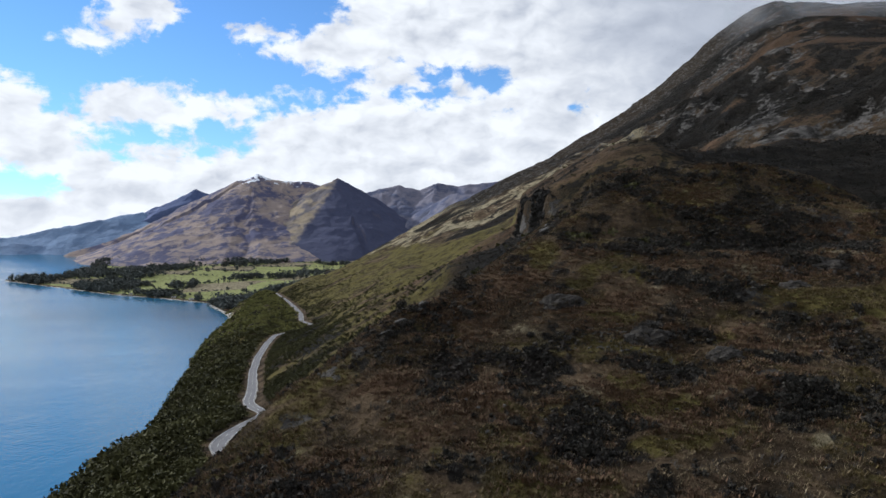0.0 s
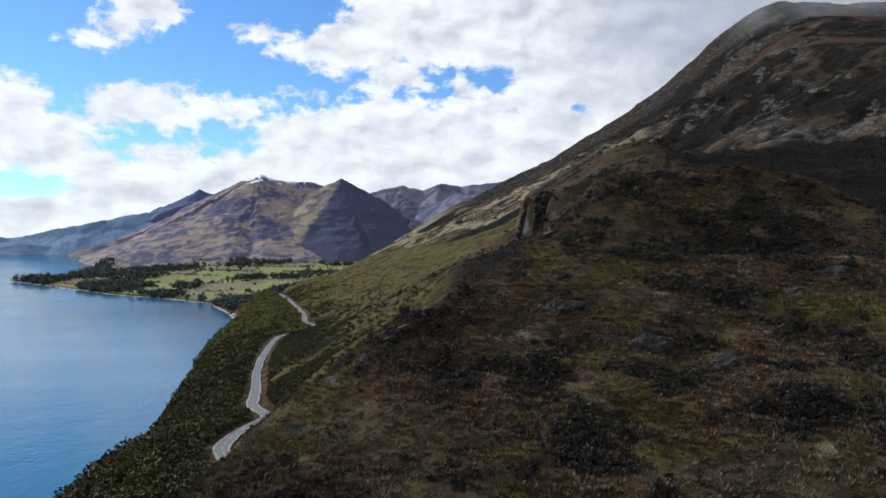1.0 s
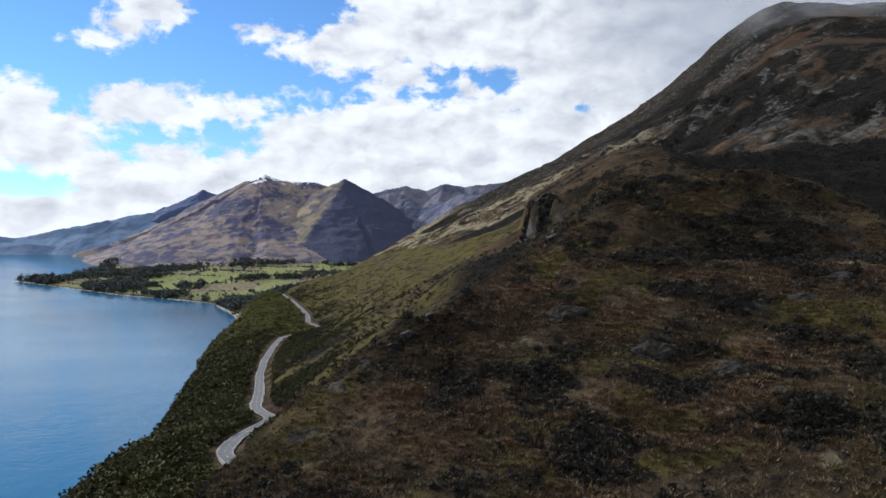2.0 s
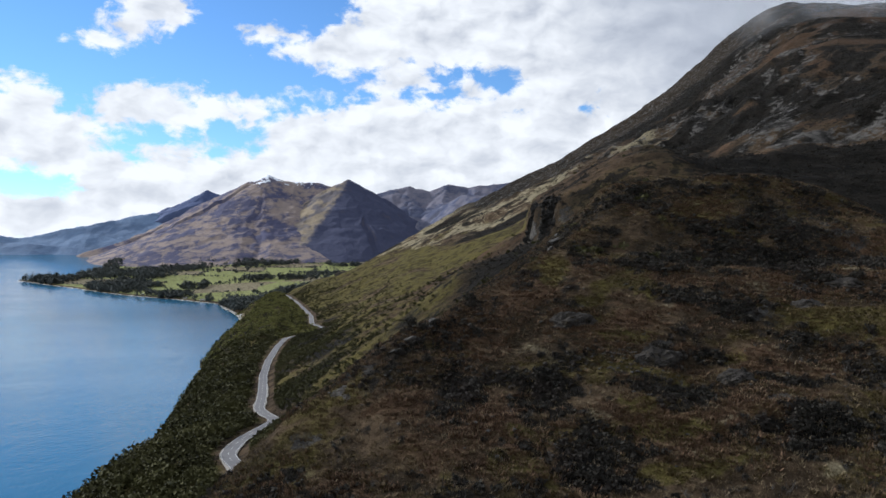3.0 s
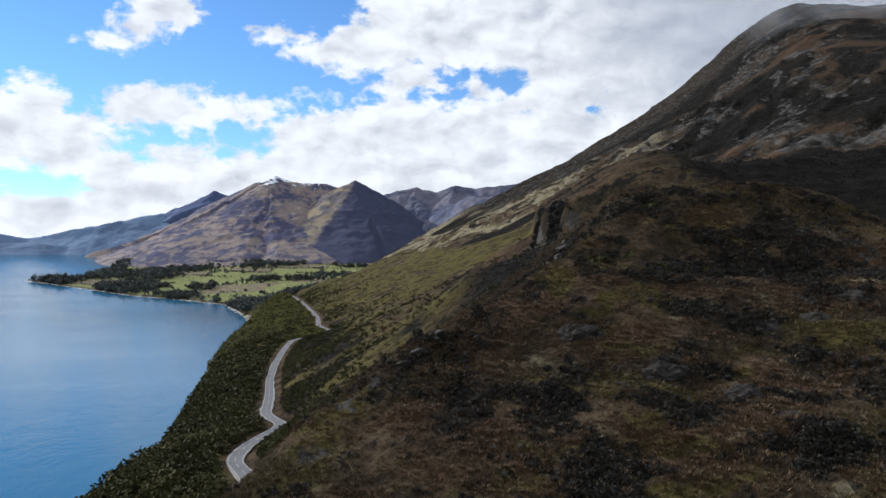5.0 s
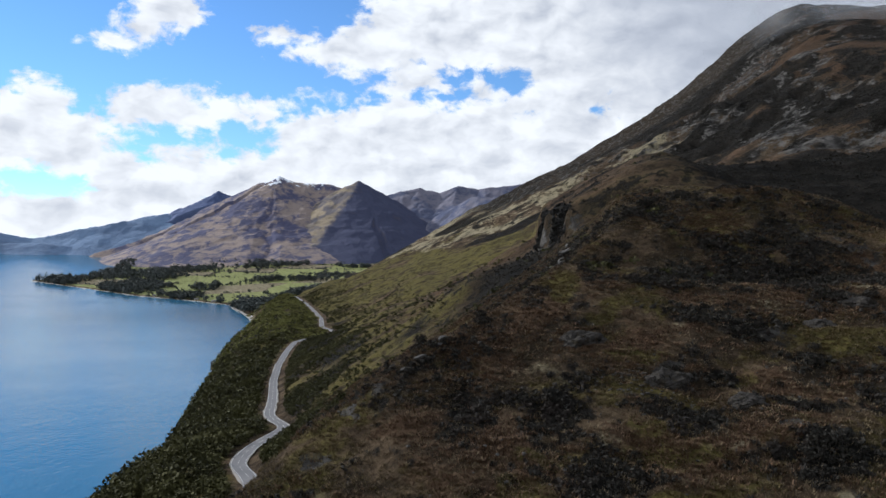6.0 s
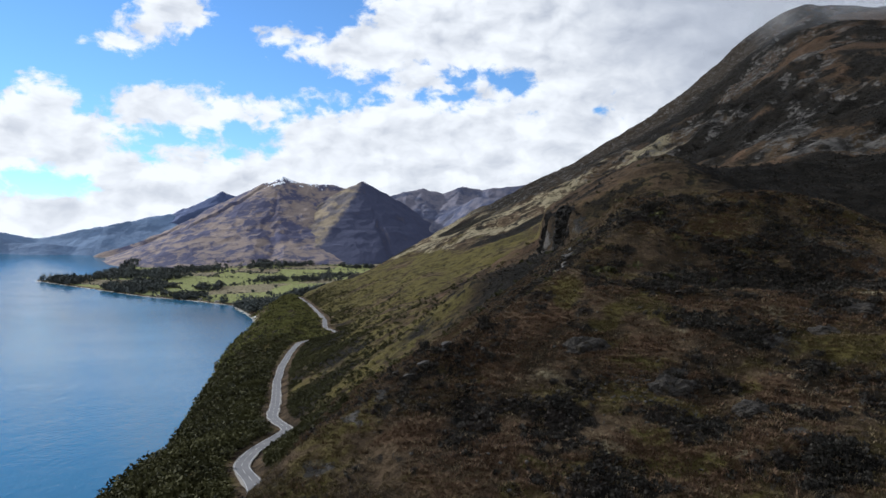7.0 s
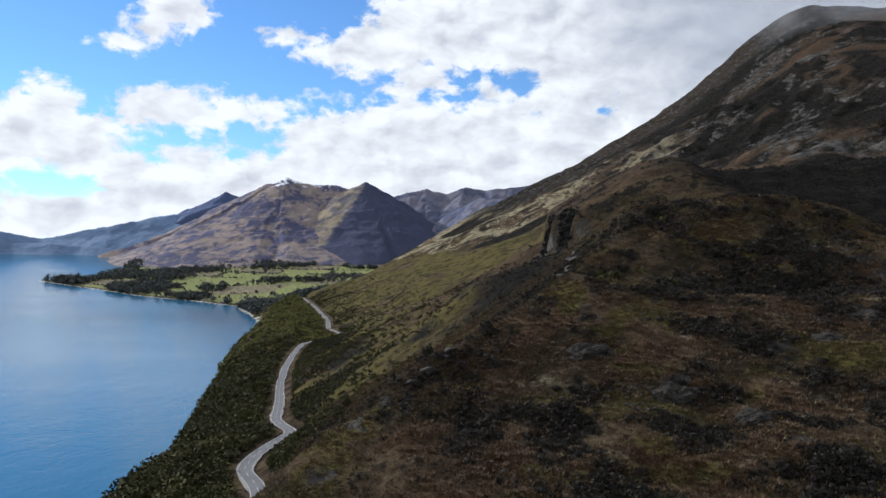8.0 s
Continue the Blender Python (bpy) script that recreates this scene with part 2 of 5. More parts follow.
def hillside(x, y):
    rx, rz = road_at(y)
    w = x - rx
    up = np.maximum(np.abs(w) - 4.5, 0) * np.sign(w)
    wp = np.maximum(up, 0)
    # above the road: steep near the crag and the near spur, easier further on, steepening to the mountain
    extra = 0.66 * np.exp(-((y - 108) / 125) ** 2)
    spur = 0.20 * step(y, 200, 300) * step(y, 570, 480)
    z = rz + 0.385 * wp + 9.0e-5 * wp ** 2 + extra * 190 * np.tanh(wp / 190) + spur * soft_min(wp, 0 * wp + 200, 30)
    # the shoulder: near spur, dome and the shelf behind them
    z = z + 26 * bump(x, y, 72, 222, 30, 34)
    sh = 155.3 + 0.06 * x + 0.325 * (y - 108)
    flat = 190.1 + 0.06 * x + 0.135 * (y - 211)
    brink = np.interp(y, [128, 154, 174, 190, 230], [-9, 11, 25, 35, 43])
    sh = soft_min(sh, flat, 9) - 0.3 * np.maximum(-9 - x, 0) - 0.95 * step(y, 128, 150) * step(y, 290, 235) * np.clip(brink - x, 0, 26)
    sh = sh + 1.05 * np.maximum(y - 620, 0) + 0.5 * np.maximum(x - 330, 0) + 0.9 * np.maximum(-y - 20, 0)
    sh = sh - 6 * bump(x, y, 74, 165, 24, 9) - 4 * bump(x, y, 42, 176, 22, 8)
    sh = sh + 5.5 * bump(x, y, 88, 214, 30, 16) + 3 * bump(x, y, 50, 226, 24, 20) - 9 * bump(x, y, 140, 250, 44, 26) - 11 * bump(x, y, 140, 203, 22, 26)
    sh = sh - 20 * bump(x, y, 190, 290, 60, 80)
    sh = sh + 6 * bump(x, y, 88, 405, 30, 40)
    k = 4 + 10 * step(y, 180, 500)
    z = soft_min(z, sh, k)
    # the crag at the end of the spur
    edge = crag_edge(y) + 5 * fbm(x, y, 30, 3, 5)
    z = z + 5 * bump(x, y, 47, 300, 24, 30)
    z = z + 17 * step(x, edge - 4, edge + 1.5) * step(y, 340, 384) * step(y, 505, 450) * step(x, 150, 100)
    z = z + 7 * bump(x, y, 2, 385, 26, 26) + 5 * bump(x, y, -57, 560, 36, 45)
    # below the road: a bench, then a bluff into the lake
    sx = np.interp(y, TABLE_Y, TABLE_SHORE)
    q = np.clip((x - sx) / np.maximum(rx - 4.5 - sx, 5), -1, 1)
    low = np.where(q > 0, rz * (1 - (1 - np.clip(q, 0, 1)) ** 2.75), q * 40)
    z = np.where(w < 0, np.where(up < 0, low, rz), z)
    # relief
    off = step(np.abs(w), 6, 22)
    z = z + off * (2.0 * fbm(x, y, 38, 4, 11) + 0.75 * fbm(x, y, 9, 4, 12, 0.6))
    far = step(w, 120, 500)
    z = z + 22 * step(y, 1500, 2300) * step(w, 150, 400) * step(w, 1050, 750)
    z = z + far * (30 * (ridged(x * 0.35 + y * 0.1, y, 170, 4, 21, 0.55) - 0.6) + 10 * fbm(x, y, 150, 3, 23, 0.55))
    crags = step(w, 480, 640) * step(1780 + 1.03 * (np.maximum(w, 500) - 800) - y, -60, 120)
    z = z + crags * (32 * (ridged(0.7 * (y - 1.03 * w), 0.22 * (y + w), 84, 4, 25, 0.55) - 0.55) + 4 * fbm(x, y, 40, 2, 26) * step(y, 1500, 1000))
    z = z + off * step(y, 380, 700) * (1 - far) * 5 * fbm(x * 1.2, y * 0.6, 90, 3, 31)
    return z


def ground_height(x, y):
    x, y = np.asarray(x, float), np.asarray(y, float)
    sd = inland(x, y)
    rise = lift(x, y)
    plain = 0.6 + np.minimum(np.maximum(sd, 0) * 0.045, 4 + 22 * step(x, -1950, -1600)) + 5 * fbm(x, y, 300, 3, 41) * step(sd, 20, 200)
    plain = plain + 9 * bump(x, y, -1760, 3620, 170, 220) + 36 * step(y, 3300, 4100) * ridged(x, y, 260, 4, 43)
    hill = hillside(x, y)
    hill = soft_min(hill, 1092 + 0.345 * (np.clip(y, 1150, 3050) - 2900) + step(y, 1500, 2200) * 34 * fbm(x, y, 420, 4, 51), 60)
    end = 2350 + 0.55 * np.maximum(x + 160, -400)
    fall = np.maximum(y - end, 0)
    hill = hill - 0.55 * fall ** 1.02
    blend = step(y, 1500, 2000)
    land = hill * (1 - blend) + np.maximum(hill, plain) * blend
    z = np.where(sd > 0, np.maximum(land, 0.6), np.maximum(-14, sd * 0.35))
    return z + rise


# ---- materials ----
def shader(name, rough=0.9, spec=0.25):
    mat = bpy.data.materials.new(name)
    mat.use_nodes = True
    n = Nodes(mat.node_tree)
    bsdf = n.add("ShaderNodeBsdfPrincipled")
    bsdf.inputs["Roughness"].default_value = rough
    bsdf.inputs["Specular IOR Level"].default_value = spec
    n.put(bsdf.outputs[0], n.add("ShaderNodeOutputMaterial").inputs[0])
    return mat, n, bsdf


def relief(n, bsdf, height, distance, strength=1.0):
    b = n.add("ShaderNodeBump")
    b.inputs["Strength"].default_value, b.inputs["Distance"].default_value = strength, distance
    n.put(height, b.inputs["Height"])
    n.put(b.outputs[0], bsdf.inputs["Normal"])


def ground_material():
    """Soil, bracken, grass, low scrub, rock, pasture and shingle, where the land carries them."""
    mat, n, bsdf = shader("hill_cover", 1.0, 0.04)
    place = n.add("ShaderNodeTexCoord").outputs["Object"]
    a = n.add("ShaderNodeAttribute", attribute_name="cover").outputs["Color"]
    b = n.add("ShaderNodeAttribute", attribute_name="cover_b").outputs["Color"]
    sa, sb = n.add("ShaderNodeSeparateColor"), n.add("ShaderNodeSeparateColor")
    n.put(a, sa.inputs[0])
    n.put(b, sb.inputs[0])
    bracken, grass, scrub = sa.outputs[0], sa.outputs[1], sa.outputs[2]
    rock, field, pale = sb.outputs[0], sb.outputs[1], sb.outputs[2]
    big, mid, fine = n.noise(place, 0.035, 5), n.noise(place, 0.28, 5, 0.6), n.noise(place, 2.6, 8, 0.78)
    far = n.noise(place, 0.012, 8, 0.62)
    grit = n.noise(place, 0.07, 13, 0.74)
    hard = n.ramp(grit, 0.40, 0.60)
    crag = n.noise(place, 0.045, 9, 0.68)

    def edge(mask, softness=0.3, amount=0.9):
        rag = n.math("MULTIPLY", n.math("SUBTRACT", mid, 0.5), amount)
        rag = n.math("ADD", rag, n.math("MULTIPLY", n.math("SUBTRACT", fine, 0.5), amount * 0.5))
        rag = n.math("ADD", rag, n.math("MULTIPLY", n.math("SUBTRACT", grit, 0.5), amount * 1.6))
        m = n.math("ADD", mask, n.math("MULTIPLY", rag, n.ramp(mask, 0.0, 0.3)))
        return n.ramp(m, 0.5 - softness, 0.5 + softness)

    fine = n.math("ADD", n.math("MULTIPLY", fine, 0.45), n.math("MULTIPLY", hard, 0.55))
    col = n.mix(fine, (0.024, 0.017, 0.011), (0.128, 0.091, 0.056))
    col = n.mix(edge(bracken), col, n.mix(mid, n.mix(fine, (0.022, 0.015, 0.010), (0.120, 0.075, 0.045)), (0.082, 0.052, 0.032)))
    col = n.mix(edge(grass), col, n.mix(big, n.mix(fine, (0.042, 0.036, 0.014), (0.122, 0.100, 0.036)), (0.092, 0.079, 0.026)))
    col = n.mix(edge(pale), col, n.mix(far, n.mix(fine, (0.115, 0.097, 0.062), (0.345, 0.297, 0.200)), (0.225, 0.195, 0.122)))
    # scrub tone taken down to near black, so that it carries the cloud shade too
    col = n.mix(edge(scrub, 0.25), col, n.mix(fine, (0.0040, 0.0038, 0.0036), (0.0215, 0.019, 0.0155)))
    slab = n.ramp(crag, 0.44, 0.56)
    stone = n.mix(slab, n.mix(fine, (0.006, 0.0058, 0.0055), (0.046, 0.043, 0.039)), n.mix(fine, (0.030, 0.0285, 0.0265), (0.135, 0.127, 0.116)))
    col = n.mix(edge(rock, 0.18, 1.1), col, stone)
    col = n.mix(n.ramp(pale, 1.1, 1.35), col, n.mix(fine, (0.30, 0.28, 0.25), (0.48, 0.46, 0.42)))
    turf = n.mix(far, n.mix(mid, (0.175, 0.20, 0.065), (0.225, 0.25, 0.09)), (0.28, 0.285, 0.125))
    col = n.mix(n.ramp(field, 0.3, 0.7), col, turf)
    col = n.mix(n.math("MULTIPLY", n.ramp(grit, 0.52, 0.36), 0.55), col, (0.010, 0.010, 0.007))
    n.put(col, bsdf.inputs["Base Color"])
    h = n.math("ADD", n.math("MULTIPLY", mid, 1.2), n.math("MULTIPLY", grit, 3.5))
    h = n.math("ADD", n.math("ADD", h, n.math("MULTIPLY", far, 6.0)), n.math("MULTIPLY", crag, 8.0))
    relief(n, bsdf, h, 1.1, 0.9)
    return mat


def leaf_material(name, dark, light, tint, rough=0.75, patch=0.12):
    """Foliage: tone by leaf, by plant and by patch."""
    mat, n, bsdf = shader(name, rough, 0.05)
    island = n.add("ShaderNodeNewGeometry").outputs["Random Per Island"]
    place = n.add("ShaderNodeTexCoord").outputs["Object"]
    spot = n.noise(place, patch, 4, 0.6)
    other = n.add("ShaderNodeObjectInfo").outputs["Random"]
    col = n.mix(island, dark, light)
    col = n.mix(n.math("MULTIPLY", n.ramp(spot, 0.4, 0.66), 0.75), col, tint)
    col = n.mix(n.math("MULTIPLY", other, 0.35), col, dark)
    n.put(col, bsdf.inputs["Base Color"])
    return mat


def stone_material(name, dark, light, lichen, scale=1.0):
    mat, n, bsdf = shader(name, 0.95, 0.08)
    place = n.add("ShaderNodeTexCoord").outputs["Object"]
    big, fine = n.noise(place, 0.5 * scale, 6, 0.6), n.noise(place, 4.0 * scale, 6, 0.65)
    crack = n.add("ShaderNodeTexVoronoi", feature="DISTANCE_TO_EDGE")
    n.put(n.vec("MULTIPLY", place, (1, 1, 0.55)), crack.inputs["Vector"])
    crack.inputs["Scale"].default_value = 0.7 * scale
    col = n.mix(fine, dark, light)
    col = n.mix(n.math("MULTIPLY", n.ramp(big, 0.5, 0.7), 0.7), col, lichen)
    col = n.mix(n.ramp(crack.outputs["Distance"], 0.05, 0.0), col, tuple(c * 0.45 for c in dark))
    n.put(col, bsdf.inputs["Base Color"])
    relief(n, bsdf, n.math("ADD", big, n.math("MULTIPLY", fine, 0.4)), 0.25 / scale, 0.9)
    return mat


def mountain_material(name, grass, heath, rockcol, size, snow=None, shade_flank=None):
    """Tussock slopes, patches of dark heath, bare rock where it is steep, snow above a height, one flank painted in
    shade.
    """
    mat, n, bsdf = shader(name, 0.95, 0.1)
    place = n.add("ShaderNodeTexCoord").outputs["Object"]
    normal = n.add("ShaderNodeSeparateXYZ")
    n.put(n.add("ShaderNodeNewGeometry").outputs["Normal"], normal.inputs[0])
    at = n.add("ShaderNodeSeparateXYZ")
    n.put(place, at.inputs[0])
    big, mid, fine = n.noise(place, 1.0 / size, 6, 0.6, 0.6), n.noise(place, 4.0 / size, 6, 0.65, 0.4), n.noise(place, 18.0 / size, 5, 0.65)
    col = n.mix(fine, tuple(c * 0.7 for c in grass), tuple(c * 1.25 for c in grass))
    patch = n.math("ADD", n.math("MULTIPLY", big, 0.5), n.math("MULTIPLY", mid, 0.5))
    heath_and_shade = n.ramp(patch, 0.44, 0.56)
    # shade of the flank turned from the sun, painted on with the heath colour
    if shade_flank:
        fx, fy, lean = shade_flank
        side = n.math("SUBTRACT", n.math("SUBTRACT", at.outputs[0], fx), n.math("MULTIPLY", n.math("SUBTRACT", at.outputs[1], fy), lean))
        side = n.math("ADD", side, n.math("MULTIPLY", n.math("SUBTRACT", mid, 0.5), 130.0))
        heath_and_shade = n.math("MAXIMUM", n.math("MULTIPLY", heath_and_shade, 0.7), n.math("MULTIPLY", n.ramp(side, -15, 45), n.ramp(side, 900, 700)))
    col = n.mix(heath_and_shade, col, n.mix(fine, tuple(c * 0.6 for c in heath), heath))
    steep = n.math("ADD", normal.outputs[2], n.math("MULTIPLY", n.math("SUBTRACT", mid, 0.5), 0.35))
    col = n.mix(n.ramp(steep, 0.74, 0.60), col, n.mix(fine, tuple(c * 0.6 for c in rockcol), rockcol))
    if snow:
        line = n.math("ADD", at.outputs[2], n.math("MULTIPLY", n.math("SUBTRACT", mid, 0.5), snow[1]))
        col = n.mix(n.ramp(line, snow[0], snow[0] + 12), col, (0.8, 0.83, 0.88))
    n.put(col, bsdf.inputs["Base Color"])
    relief(n, bsdf, n.math("ADD", n.math("MULTIPLY", mid, 1.0), n.math("MULTIPLY", fine, 0.35)), size * 0.04, 0.8)
    return mat


def water_material():
    mat, n, bsdf = shader("lake_water", 0.12, 0.5)
    bsdf.inputs["IOR"].default_value = 1.333
    place = n.add("ShaderNodeTexCoord").outputs["Object"]
    drift = n.noise(n.vec("MULTIPLY", place, (0.4, 1.0, 1.0)), 0.004, 5, 0.6, 0.8)
    n.put(n.mix(drift, (0.017, 0.098, 0.182), (0.024, 0.117, 0.210)), bsdf.inputs["Base Color"])
    n.put(n.ramp(drift, 0.3, 0.7, 0.12, 0.17), bsdf.inputs["Roughness"])
    small = n.noise(n.vec("MULTIPLY", place, (1.0, 0.55, 1.0)), 0.22, 4, 0.6)
    swell = n.noise(n.vec("MULTIPLY", place, (1.0, 0.5, 1.0)), 0.05, 3, 0.5)
    relief(n, bsdf, n.math("ADD", n.math("MULTIPLY", small, 0.7), swell), 1.6, 0.27)
    return mat


def plain_material(name, dark, light, scale, rough=0.9, bump_depth=0.01):
    mat, n, bsdf = shader(name, rough, 0.3)
    place = n.add("ShaderNodeTexCoord").outputs["Object"]
    fac = n.math("ADD", n.math("MULTIPLY", n.noise(place, scale, 5, 0.6), 0.6), n.math("MULTIPLY", n.noise(place, scale * 9, 5), 0.4))
    n.put(n.mix(n.ramp(fac, 0.3, 0.7), dark, light), bsdf.inputs["Base Color"])
    relief(n, bsdf, fac, bump_depth, 0.6)
    return mat


GROUND = ground_material()
WATER = water_material()
ASPHALT = plain_material("worn_asphalt", (0.105, 0.103, 0.106), (0.158, 0.153, 0.152), 0.15)
GRAVEL = plain_material("roadside_gravel", (0.17, 0.155, 0.13), (0.31, 0.285, 0.25), 0.6)
PAINT = plain_material("road_paint", (0.34, 0.34, 0.33), (0.55, 0.55, 0.53), 1.2, 0.7)
SHINGLE = plain_material("pale_shingle", (0.30, 0.28, 0.25), (0.55, 0.52, 0.47), 0.1)
BRACKEN = leaf_material("dry_bracken", (0.012, 0.009, 0.007), (0.228, 0.145, 0.090), (0.122, 0.077, 0.047))
STRAW = leaf_material("dry_grass", (0.055, 0.042, 0.024), (0.36, 0.285, 0.18), (0.16, 0.125, 0.066))
OLIVE = leaf_material("olive_grass", (0.024, 0.020, 0.009), (0.150, 0.116, 0.046), (0.112, 0.081, 0.034))
SCRUB = leaf_material("dark_scrub_leaf", (0.009, 0.009, 0.0085), (0.056, 0.051, 0.041), (0.036, 0.029, 0.025))
BUSH = leaf_material("native_bush_leaf", (0.018, 0.019, 0.010), (0.070, 0.067, 0.027), (0.076, 0.073, 0.026), 0.75, 0.03)
# the same bush in a brighter leaf colour, standing in for sunlight on it
SUNLIT_BUSH = leaf_material("sunlit_bush_leaf", (0.062, 0.064, 0.022), (0.245, 0.235, 0.070), (0.200, 0.195, 0.058), 0.75, 0.03)
# needle tones paled and greyed: the haze over the far shore is in the colour
CONIFER = leaf_material("hazed_pine_needles", (0.044, 0.052, 0.052), (0.118, 0.127, 0.110), (0.094, 0.100, 0.090), 0.8, 0.02)
HEATH = leaf_material("wiry_heath_stem", (0.012, 0.011, 0.010), (0.125, 0.116, 0.104), (0.034, 0.030, 0.027))
TWIG = leaf_material("weathered_twig", (0.07, 0.066, 0.06), (0.24, 0.23, 0.21), (0.13, 0.12, 0.11))
BARK = plain_material("bark", (0.035, 0.028, 0.022), (0.10, 0.085, 0.07), 1.5)
ROCK = stone_material("grey_schist", (0.035, 0.033, 0.031), (0.14, 0.132, 0.122), (0.06, 0.055, 0.042))
RUBBLE = stone_material("schist_rubble", (0.013, 0.012, 0.011), (0.074, 0.067, 0.059), (0.040, 0.031, 0.017), 1.6)
CRAG = stone_material("crag_schist", (0.007, 0.0068, 0.0065), (0.050, 0.047, 0.043), (0.020, 0.018, 0.013), 0.6)
WALL_PAINT = plain_material("cream_weatherboard", (0.55, 0.52, 0.46), (0.72, 0.70, 0.64), 0.7)
ROOF_IRON = plain_material("painted_roof_iron", (0.20, 0.19, 0.185), (0.32, 0.31, 0.30), 0.5, 0.5)
GLASS = plain_material("dark_window_glass", (0.02, 0.022, 0.025), (0.035, 0.04, 0.045), 1.0, 0.1, 0.0)


# ---- mesh helpers ----
def mesh_object(name, verts, faces, mat, smooth=False, parent=None, label=""):
    """verts: n x 3 array; faces: m x 3 or m x 4 array."""
    verts, faces = np.asarray(verts, np.float32), np.asarray(faces, np.int32)
    me = bpy.data.meshes.new(name)
    k = faces.shape[1]
    me.vertices.add(len(verts))
    me.vertices.foreach_set("co", verts.ravel())
    me.loops.add(faces.size)
    me.loops.foreach_set("vertex_index", faces.ravel())
    me.polygons.add(len(faces))
    me.polygons.foreach_set("loop_start", np.arange(0, faces.size, k, dtype=np.int32))
    me.polygons.foreach_set("use_smooth", np.full(len(faces), smooth))
    me.update(calc_edges=True)
    me.materials.append(mat)
    ob = new(name, me)
    if parent:
        ob.parent = parent
    if label:
        ob["label"] = label
    return ob


def part(name, bm, mat, parent, label=""):
    me = bpy.data.meshes.new(name)
    bm.to_mesh(me)
    bm.free()
    me.materials.append(mat)
    ob = new(name, me)
    ob.parent = parent
    if label:
        ob["label"] = label
    return ob


def thing(name, x, y, z, label, category, group=""):
    ob = new(name)
    ob.empty_display_size = 0.5
    ob.location = (x, y, z)
    return tagged(ob, label, category, group)


def grid_faces(rows, cols, closed=False):
    r, c = np.meshgrid(np.arange(rows - 1), np.arange(cols if closed else cols - 1), indexing="ij")
    nxt = (c + 1) % cols
    return np.stack([r * cols + c, r * cols + nxt, (r + 1) * cols + nxt, (r + 1) * cols + c], -1).reshape(-1, 4)


# ---- ground cover: which growth stands where ----
# patches of growth on the near spur and the dome: x, y, half width, half depth
PATCH_TURF = [(50, 124, 4.5, 3.9), (33, 113, 5.6, 2.6), (27, 116, 3.8, 2.6), (27, 105, 3.5, 2.0), (10, 99, 3.2, 2.1), (69, 127, 6.9, 5.5), (39, 144, 3.6, 7.5), (27, 142, 4.6, 3.5), (21, 159, 3.3, 8.1), (33, 88, 4.5, 1.6), (33, 97, 3.4, 1.6), (25, 89, 3.7, 2.0), (63, 131, 4.2, 3.4), (29, 126, 5.1, 1.9), (36, 150, 4.0, 4.0)]
PATCH_STRAW = [(51, 113, 4.9, 1.6), (11, 122, 4.9, 2.5), (5, 127, 5.1, 2.2), (21, 100, 2.0, 1.2), (43, 85, 4.5, 1.9), (29, 93, 3.9, 2.0), (8, 129, 6.2, 1.5), (82, 151, 8.2, 2.8), (60, 140, 2.7, 2.8), (60, 120, 5.3, 1.6), (38, 98, 5.0, 1.5)]
PATCH_RUST = [(-14, 95, 11.4, 4.7), (3, 102, 5.7, 6.2), (-0, 92, 7.3, 4.3), (15, 129, 9.3, 3.7), (34, 134, 13.2, 3.7), (46, 129, 4.4, 2.7), (64, 118, 7.5, 2.7), (32, 139, 6.8, 2.7), (38, 118, 3.9, 2.3), (-7, 108, 4.3, 4.7)]
PATCH_SCRUB = [(9, 113, 6.5, 5.0), (18, 95, 5.1, 6.6), (18, 88, 4.3, 2.7), (34, 106, 6.4, 4.5), (55, 121, 4.9, 5.8), (52, 132, 6.8, 4.3), (68, 165, 17.0, 14.0), (54, 107, 5.7, 3.6), (53, 95, 4.8, 5.7), (45, 91, 4.9, 2.5), (48, 139, 11.7, 3.7), (40, 95, 3.0, 1.4), (13, 104, 4.2, 2.9), (38, 156, 9.0, 4.0)]
PATCH_STONE = [(34, 121, 5.2, 2.0), (45, 111, 3.8, 2.2), (76, 144, 9.1, 3.2), (59, 130, 3.2, 1.6), (22, 139, 4.5, 2.1), (-17, 119, 2.5, 5.1), (-12, 123, 2.6, 3.8), (-22, 107, 3.1, 2.1), (96, 176, 5.8, 5.7), (46, 100, 3.5, 1.2)]


def patches(x, y, rows):
    """Ragged patches, 1 inside and 0 outside."""
    wx, wy = x + 2.2 * fbm(x, y, 7, 3, 161), y + 3.0 * fbm(x, y, 7, 3, 162)
    total = np.zeros(x.shape)
    for cx, cy, rx, ry in rows:
        total = np.maximum(total, 1.25 * bump(wx, wy, cx, cy, rx, ry))
    return total * np.clip(1 + 0.7 * fbm(x, y, 5, 3, 163), 0, 1.3)


# ribs, slabs and tussock on the mountain face: from x, y to x, y, half width
BAND_SCRUB = [(1116, 2624, 849, 2391, 70), (818, 2305, 613, 2070, 70), (613, 2070, 425, 2107, 70), (519, 1136, 377, 629, 41), (482, 1371, 496, 1198, 52), (631, 1346, 700, 1435, 8), (380, 936, 324, 716, 31), (424, 1359, 432, 1106, 15), (974, 1876, 1151, 2076, 21), (362, 1161, 426, 1028, 27), (429, 948, 373, 623, 28), (503, 1957, 397, 1184, 24)]
BAND_STONE = [(968, 2317, 647, 1764, 53), (826, 1749, 733, 1770, 70), (688, 1410, 534, 1149, 11), (512, 1120, 457, 1018, 8), (410, 1314, 447, 1245, 41), (293, 625, 360, 601, 15), (392, 1024, 314, 694, 18), (553, 1107, 510, 961, 8)]
